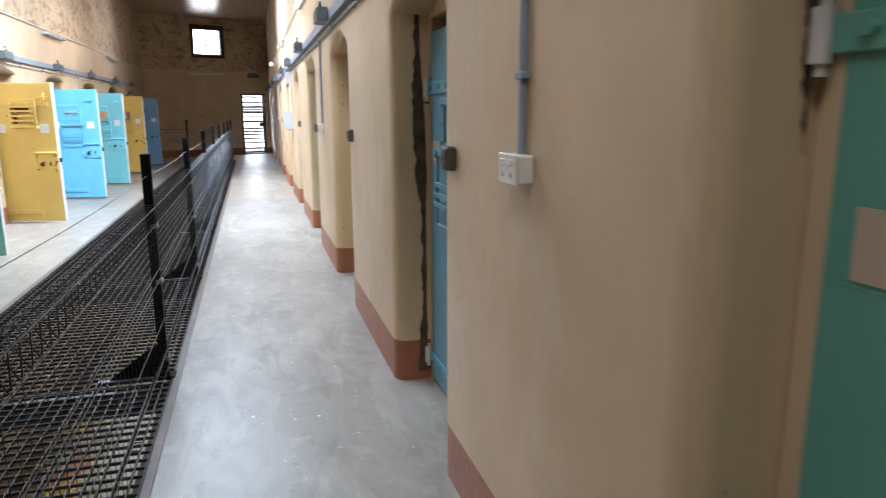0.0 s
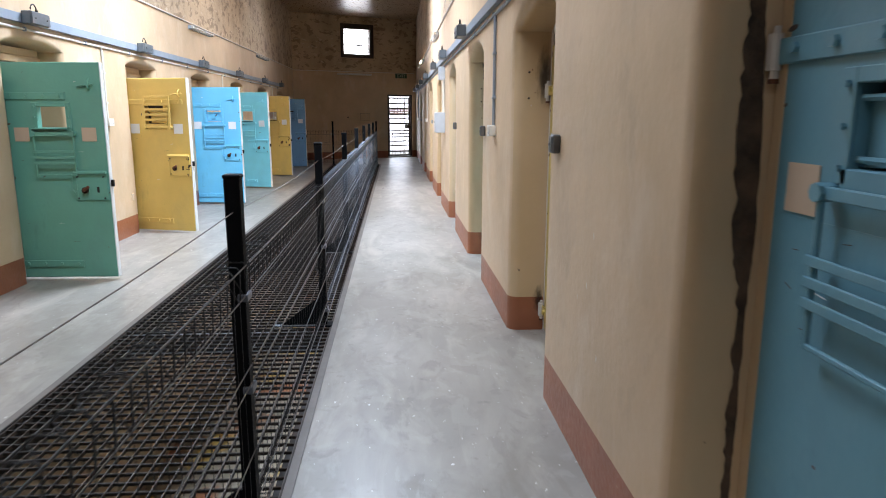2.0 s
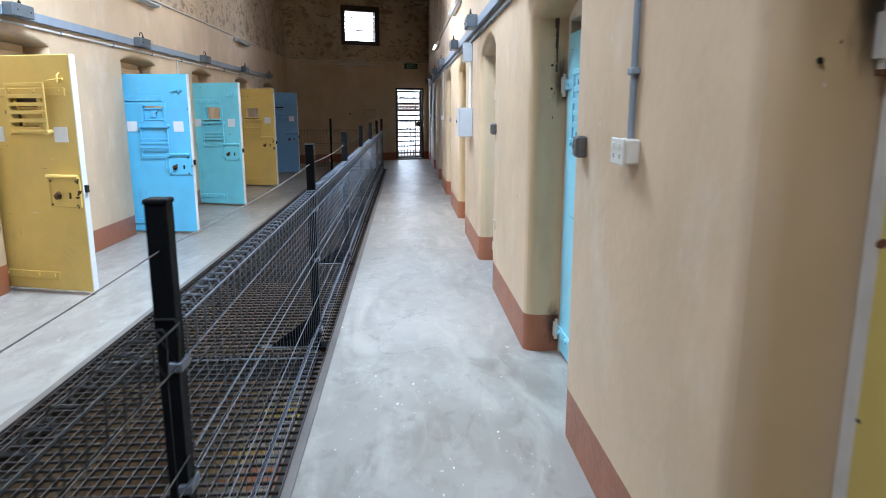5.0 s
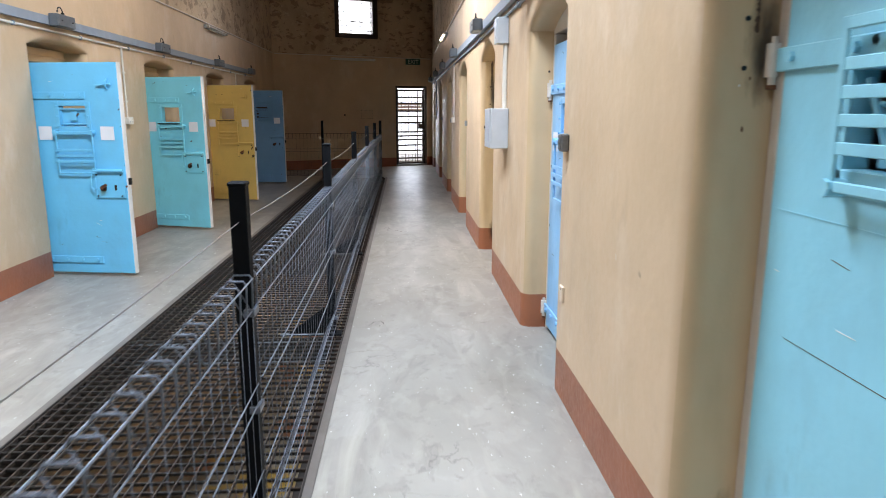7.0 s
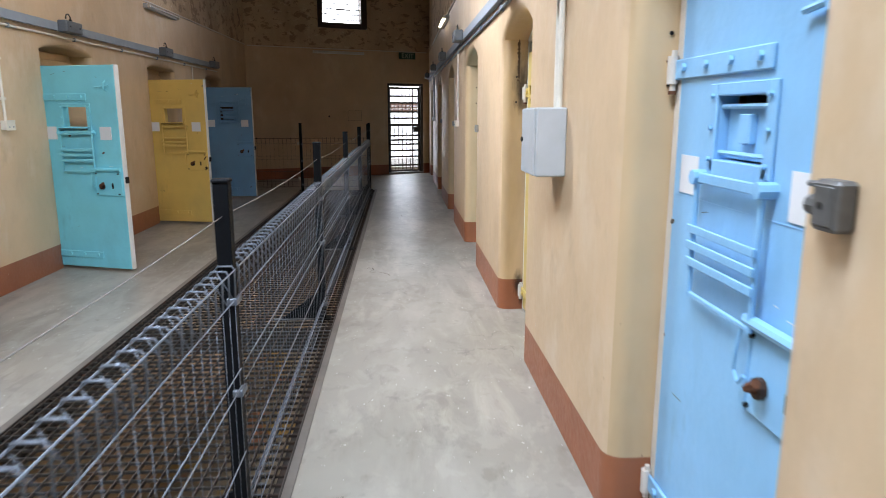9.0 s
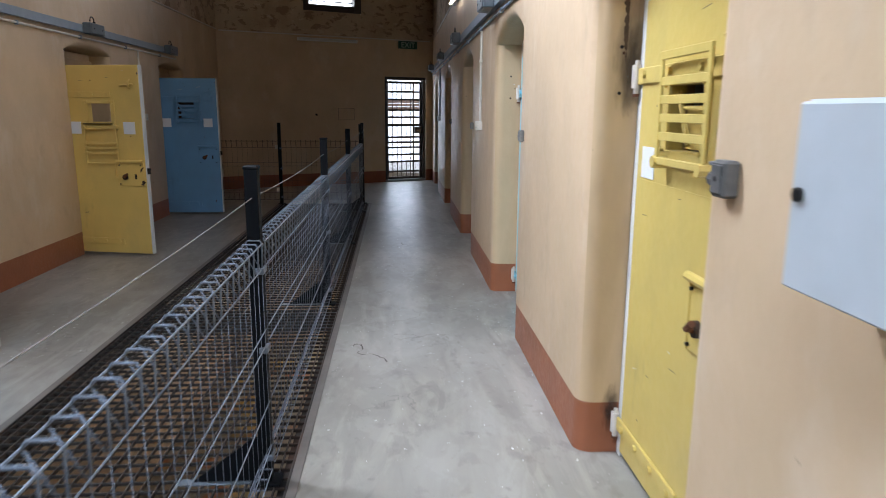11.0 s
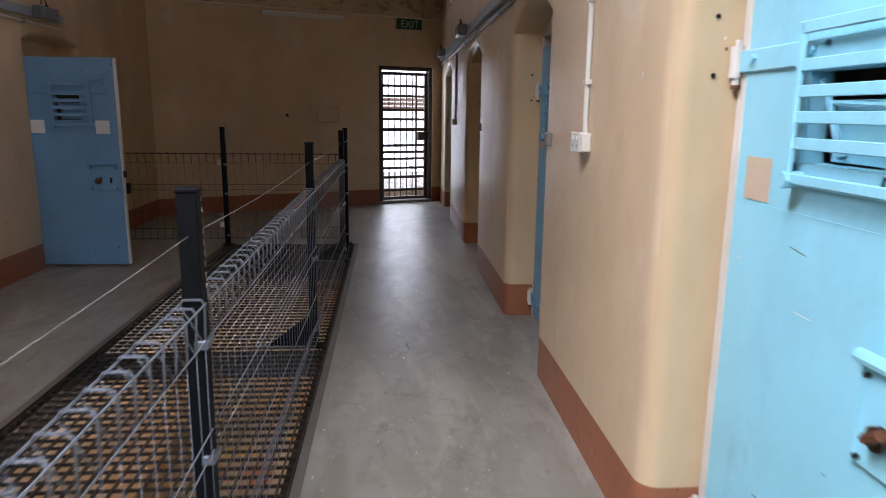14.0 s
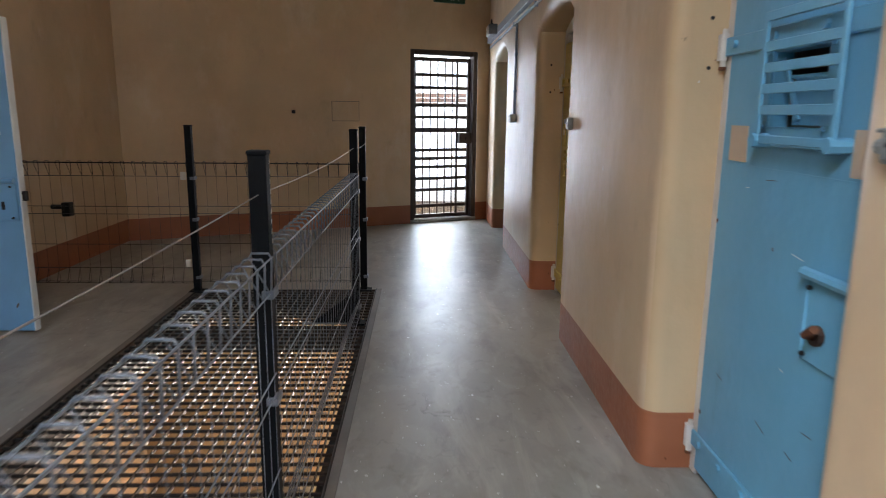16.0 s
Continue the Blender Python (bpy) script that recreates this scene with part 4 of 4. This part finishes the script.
def junction_box(face, side, y):
    j = thing("junction_box", "grey metal junction box with a cable loop on top", "junction box", pose(face, y, 2.325, 0, 0, 0 if side < 0 else 180), "junction boxes")
    part("body", one_box(0.052, 0.14, -0.16, 0.16, -0.055, 0.058, 0.008), M_DARKBOX, j)
    part("lid", one_box(0.14, 0.147, -0.155, 0.155, -0.050, 0.053, 0.003), M_DARKBOX, j)
    part("gland", one_rod([(0.10, 0.02, 0.057), (0.10, 0.02, 0.08)], 0.014, 8), M_BLACK, j)
    part("cable_loop", one_rod([(0.10, 0.02 + 0.05 * math.cos(a) - 0.05, 0.075 + 0.05 * math.sin(a)) for a in [math.pi * i / 8 for i in range(9)]], 0.006, 6), M_BLACK, j)
    for yy in (-0.1, 0.1):
        part("screw", one_rod([(0.147, yy, 0.0), (0.151, yy, 0.0)], 0.008, 6), M_BLACK, j)


for y in (2.95, 5.65, 8.35, 11.05, 13.78, 16.46, 19.25, 21.75):
    junction_box(LX, -1, y)
for y in (0.6, 3.3, 6.0, 8.95, 11.6, 13.9, 17.0, 19.7, 22.4, 25.2):
    junction_box(RX, 1, y)


def outlet(face, side, y, z, tone):
    s = -side
    c = thing("conduit_drop", "thin conduit dropping from the trunking", "conduit", group="conduit drops")
    x = face + s * 0.013
    part("pipe", one_rod([(x, y, 2.235), (x, y, z + 0.038)], 0.0115, 8), tone, c)
    for zz in (1.95, 1.62):
        part("saddle", one_box(min(face, face + s * 0.028), max(face, face + s * 0.028), y - 0.024, y + 0.024, zz - 0.01, zz + 0.01, 0.003), tone, c)
    o = thing("power_outlet", "cream plastic surface-mounted power outlet box", "power outlet", pose(face, y, z, 0, 0, 0 if s > 0 else 180), "power outlets")
    part("body", one_box(0.0, 0.048, -0.062, 0.062, -0.040, 0.040, 0.006), M_WHITE, o)
    part("plate", one_box(0.048, 0.056, -0.066, 0.066, -0.043, 0.043, 0.004), M_WHITE, o)
    for yy in (-0.03, 0.03):
        part("rocker", one_box(0.056, 0.061, yy - 0.010, yy + 0.010, 0.010, 0.028, 0.002), M_WHITE, o)
        part("socket_slot", one_box(0.0545, 0.0572, yy - 0.006, yy + 0.006, -0.022, -0.008), M_GREY, o)


for y, tone in ((1.68, M_GREY), (7.06, M_GREY), (17.90, M_WHITE), (23.75, M_GREY)):
    outlet(RX, 1, y, 1.37, tone)
for y in (4.5, 9.90, 15.30, 20.70):
    outlet(LX, -1, y, 1.40, M_WHITE)

# grey switchgear cabinet with its conduit and the small box over it
cb = thing("electrical_cabinet", "pale grey steel electrical cabinet on the wall", "cabinet", pose(RX, 12.34, 1.22))
part("body", one_box(-0.14, 0, -0.0, 0.30, 0, 0.31, 0.006), M_CABINET, cb)
dr = part("door", one_box(-0.152, -0.14, 0.004, 0.296, 0.004, 0.306, 0.004), M_CABINET, cb)
part("lock", one_rod([(-0.152, 0.27, 0.16), (-0.160, 0.27, 0.16)], 0.012, 8), M_BLACK, dr)
ub = thing("isolator_box", "small pale grey isolator box under the trunking", "switch box", pose(RX, 12.46, 2.02))
part("body", one_box(-0.09, 0, -0.06, 0.08, 0, 0.20, 0.006), M_CABINET, ub)
part("lid", one_box(-0.098, -0.09, -0.056, 0.076, 0.004, 0.196, 0.003), M_CABINET, ub)
cd = thing("conduit_drop", "white conduit pipes running down to the cabinet", "conduit", group="conduit drops")
for y in (12.43, 12.49):
    part("pipe", one_rod([(RX - 0.018, y, 1.51), (RX - 0.018, y, 2.03)], 0.014, 8), M_WHITE, cd)


def latch_keeper(y, z=1.36):
    tone = M_SCRATCH if y < 4 else (M_KEEPER if y < 14 else M_GALV)
    k = thing("latch_keeper", "dark cast-iron latch keeper on the jamb" if y < 14 else "pale galvanised latch keeper beside the cell door", "latch", pose(RX, y, z), "latch keepers")
    k.scale = (1, 1, 1) if y < 14 else (0.75, 0.8, 0.8)
    part("housing", one_box(-0.040, 0, -0.034, 0.034, -0.050, 0.038, 0.007), tone, k)
    part("plate", one_box(-0.044, -0.040, -0.026, 0.026, -0.040, 0.028, 0.002), tone, k)
    part("hood", one_box(-0.036, -0.006, 0.033, 0.060, 0.022, 0.032, 0.003), tone, k)
    part("barrel", one_rod([(-0.021, 0.030, -0.010), (-0.021, 0.058, -0.010)], 0.019, 10), tone, k)
    part("socket", one_rod([(-0.021, 0.0575, -0.010), (-0.021, 0.0585, -0.010)], 0.011, 8), M_BLACK, k)
    part("keyhole", one_rod([(-0.0435, 0.004, -0.006), (-0.0450, 0.004, -0.006)], 0.007, 8), M_BLACK, k)


for y0, y1 in OPEN_R[:9]:
    latch_keeper(y0 - {5.20: 0.22, 7.86: 0.20}.get(y0, 0.16))


def batten(face, side, y, on, z=2.88):
    s = -side
    b = thing("fluorescent_batten", "wall-mounted fluorescent batten, lit" if on else "wall-mounted fluorescent batten, unlit", "light fitting", pose(face, y, z, 0, 0, 0 if s > 0 else 180), "battens")
    part("body", one_box(0, 0.05, -0.62, 0.62, -0.03, 0.03, 0.006), M_CABINET, b)
    part("tube", one_rod([(0.075, -0.58, 0), (0.075, 0.58, 0)], 0.014, 8), M_TUBE_ON if on else M_TUBE_OFF, b)
    for yy in (-0.6, 0.6):
        part("lamp_holder", one_box(0.05, 0.09, yy - 0.015, yy + 0.015, -0.02, 0.02, 0.003), M_WHITE, b)


for y in (8.5, 13.95, 19.4):
    batten(LX, -1, y, False)
for y, on in ((3.2, True), (8.8, True), (14.5, False), (20.2, True)):
    batten(RX, 1, y, on)
for face, s in ((LX, 1), (RX, -1)):
    c = thing("upper_conduit", "thin painted conduit along the upper wall", "conduit", group="upper conduits")
    part("pipe", one_rod([(face + s * 0.014, YB, 2.945), (face + s * 0.014, 24.6, 2.945)], 0.012, 8), M_FRAME, c)
c = thing("upper_conduit", "thin painted conduit along the end wall", "conduit", oblique(LX, 2.93), group="upper conduits")
part("pipe", one_rod([(0.05, -0.014, 0), (4.35, -0.014, 0)], 0.012, 8), M_FRAME, c)

# end wall: batten, exit sign, access plate
b = thing("fluorescent_batten", "long unlit fluorescent batten on the end wall", "light fitting", oblique(-1.45, 2.85), "battens")
part("body", one_box(0, 1.22, -0.05, 0, -0.03, 0.03, 0.005), M_EDGE, b)
part("tube", one_rod([(0.04, -0.07, 0), (1.18, -0.07, 0)], 0.014, 8), M_TUBE_OFF, b)
for x in (0.02, 1.20):
    part("lamp_holder", one_box(x - 0.015, x + 0.015, -0.085, -0.05, -0.02, 0.02, 0.003), M_WHITE, b)
ex = thing("exit_sign", "green exit sign with pale letters", "sign", oblique(0.50, 2.76))
part("case", one_box(0, 0.42, -0.05, 0, 0, 0.155, 0.005), M_EXIT, ex)
txt = bpy.data.curves.new("letters", "FONT")
txt.body, txt.size, txt.align_x, txt.extrude = "EXIT", 0.155, "CENTER", 0.001
tob = new("letters_curve", txt)
me = bpy.data.meshes.new_from_object(tob.evaluated_get(bpy.context.evaluated_depsgraph_get()))
bpy.data.objects.remove(tob)
me.materials.clear()
me.materials.append(M_LETTER)
lt = part("letters", me, None, ex, "pale letters reading EXIT")
lt.matrix_basis = pose(0.21, -0.052, 0.024, 90, 0, 0)
pl = thing("access_plate", "flush painted access plate on the end wall", "plate", oblique(-0.71, 1.31))
part("cover", one_box(0, 0.33, -0.006, 0, 0, 0.225, 0.002), M_WALL, pl)
part("rim", one_box(-0.006, 0.336, -0.002, 0, -0.006, 0.231), M_LIP, pl)
hk = thing("wall_hook", "small dark hook stub on the end wall", "hook", oblique(-1.14, 1.41))
part("stub", one_box(-0.02, 0.02, -0.03, 0, -0.02, 0.02, 0.005), M_BLACK, hk)

# rotted gaps between plaster and door frame
rnd = random.Random(4)
for k, za, zb, size in ((0, 1.45, 2.05, 0.013), (1, 0.05, 2.05, 0.024), (3, 1.72, 2.05, 0.016), (5, 1.70, 2.04, 0.014)):
    y1, deep = OPEN_R[k][1], DX[k] - RX
    bm = bmesh.new()
    prev, ragged = None, 0.0
    for i in range(91):
        z = za + (zb - za) * i / 90
        c = RX + deep - (0.045 if k else 0.012) + 0.015 * math.sin(z * 2.3)
        taper = min(1.0, (z - za) / 0.25 + 0.15) if za > 1 else 1.0
        ragged = 0.75 * ragged + rnd.uniform(-0.3, 0.3) * size
        half = taper * (size + 0.35 * size * math.sin(z * 5.1 + 1))
        row = [bm.verts.new((c - max(half + ragged, 0.3 * half), y1 - 0.004, z)), bm.verts.new((c, y1 - 0.005, z)), bm.verts.new((c + half * 0.8 + ragged * 0.3, y1 - 0.004, z))]
        if prev:
            strip(bm, prev, row)
        prev = row
    tagged(part("wall_crack", bm, M_DIRT, None, "dark rotted gap between the plaster and door frame"), category="crack", kind="structure")

# small blank plates low on the walls
for x, s, y, z in ((RX, -1, 10.38, 0.575), (LX, 1, 10.45, 0.47)):
    bp = thing("blank_plate", "small cream plastic blank plate low on the wall", "wall plate", pose(x, y, z), "blank plates")
    part("cover", one_box(min(0, s * 0.014), max(0, s * 0.014), -0.03, 0.03, -0.042, 0.042, 0.004), M_CREAM, bp)
    part("screw", one_rod([(s * 0.013, 0, 0.025), (s * 0.016, 0, 0.025)], 0.004, 6), M_BLACK, bp)

# plugged bolt holes and paint chips on the right wall
rnd = random.Random(11)
for i, (y0, y1) in enumerate(OPEN_R[2:9]):
    for z in (1.60, 1.76):
        h = thing("bolt_hole", "small dark bolt hole in the door reveal", "hole", pose(RX + 0.105 + 0.02 * (i % 3), y1 - 0.002, z + rnd.uniform(-0.03, 0.03)), "bolt holes")
        part("pit", one_rod([(0, 0, 0), (0, -0.003, 0)], 0.0075, 7), M_BLACK, h)
for y, z in ((4.35, 1.02), (4.42, 0.80), (4.55, 0.72), (4.25, 0.55), (7.35, 1.75), (7.45, 1.45), (9.55, 0.95), (12.9, 0.33), (17.3, 1.62), (20.6, 1.15)):
    ch = bmesh.new()
    ring = [ch.verts.new((RX - 0.0015, y + rnd.uniform(0.002, 0.006) * math.cos(a), z + rnd.uniform(0.007, 0.018) * math.sin(a))) for a in [2 * math.pi * k / 9 for k in range(9)]]
    ch.faces.new(ring)
    tagged(part("paint_chip", ch, M_EDGE, None, "pale chip where the cream paint has flaked"), category="paint chip", kind="structure")

# rusted chips round the hinges
for i, (y0, y1) in enumerate(OPEN_R[2:9]):
    for k in range(3):
        z = rnd.choice((1.645, 1.645, 0.17)) + rnd.gauss(0, 0.08)
        x, r = RX + rnd.uniform(0.10, 0.17), rnd.uniform(0.003, 0.006)
        ch = bmesh.new()
        ch.faces.new([ch.verts.new((x + r * rnd.uniform(0.5, 1.0) * math.cos(a), y1 - 0.0012, z + r * rnd.uniform(0.7, 1.8) * math.sin(a))) for a in [2 * math.pi * q / 8 for q in range(8)]])
        tagged(part("rust_chip", ch, M_RUST if k % 3 else M_EDGE, None, "rusty chip in the paint beside the hinge"), category="paint chip", kind="structure")

# hairline cracks in the floor
rnd = random.Random(23)
for path in ([(0.15, 15.74), (0.17, 15.80), (0.21, 15.79), (0.22, 15.70), (0.19, 15.63), (0.23, 15.60), (0.29, 15.61), (0.36, 15.53), (0.39, 15.44)],
             [(0.16, 11.66), (0.19, 11.75), (0.25, 11.76), (0.26, 11.69), (0.22, 11.63)], [(0.45, 19.0), (0.52, 19.10), (0.50, 19.22), (0.60, 19.30)]):
    pts = []
    for (xa, ya), (xb, yb) in zip(path, path[1:]):
        pts += [(xa + (xb - xa) * i / 4 + rnd.uniform(-0.006, 0.006), ya + (yb - ya) * i / 4 + rnd.uniform(-0.006, 0.006)) for i in range(4)]
    bm = bmesh.new()
    prev = None
    for i, (x, y) in enumerate(pts):
        h = rnd.uniform(0.0015, 0.005)
        row = [bm.verts.new((x - h, y - h * 0.6, 0.0012)), bm.verts.new((x + h, y + h * 0.6, 0.0012))]
        if prev:
            bm.faces.new((prev[0], prev[1], row[1], row[0]))
        prev = row
    tagged(part("floor_crack", bm, M_SCRATCH, None, "hairline crack in the sealed concrete floor"), category="crack", kind="structure")

# flecks of white paint trodden into the floor
rnd = random.Random(31)
bm = bmesh.new()
for i in range(100):
    x, y, r = rnd.uniform(0.12, 1.18), rnd.uniform(3.0, 22.0), rnd.choice((0.003, 0.004, 0.005, 0.008))
    a0 = rnd.uniform(0, 6)
    bm.faces.new([bm.verts.new((x + r * rnd.uniform(0.6, 1.2) * math.cos(a0 + k * 1.05), y + r * rnd.uniform(0.7, 1.7) * math.sin(a0 + k * 1.05), 0.0016)) for k in range(6)])
tagged(part("paint_flecks", bm, M_EDGE, None, "tiny white paint flecks on the concrete floor"), category="paint flecks", kind="stuff")

# soot and grease round the hinges, on the reveals
rnd = random.Random(8)
for i, (dx, (y0, y1)) in enumerate(zip(DX, OPEN_R)):
    for z, w, h in ((1.70, 0.075, 0.24), (0.20, 0.05, 0.13)):
        if i not in (2, 3, 5):
            continue
        big = rnd.uniform(0.8, 1.25)
        bm = bmesh.new()
        bm.faces.new([bm.verts.new((a, 0, c)) for a, c in ((-1, -1), (0.55, -1), (0.55, 1), (-1, 1))])
        st = tagged(part("soot_stain", bm, M_SOOT, None, "dark greasy stain round the door hinge"), category="stain", kind="structure")
        st.matrix_basis = pose(dx - 0.03, y1 - 0.0025, z + rnd.uniform(-0.03, 0.05))
        st.scale = (w * big, 1, h * big)
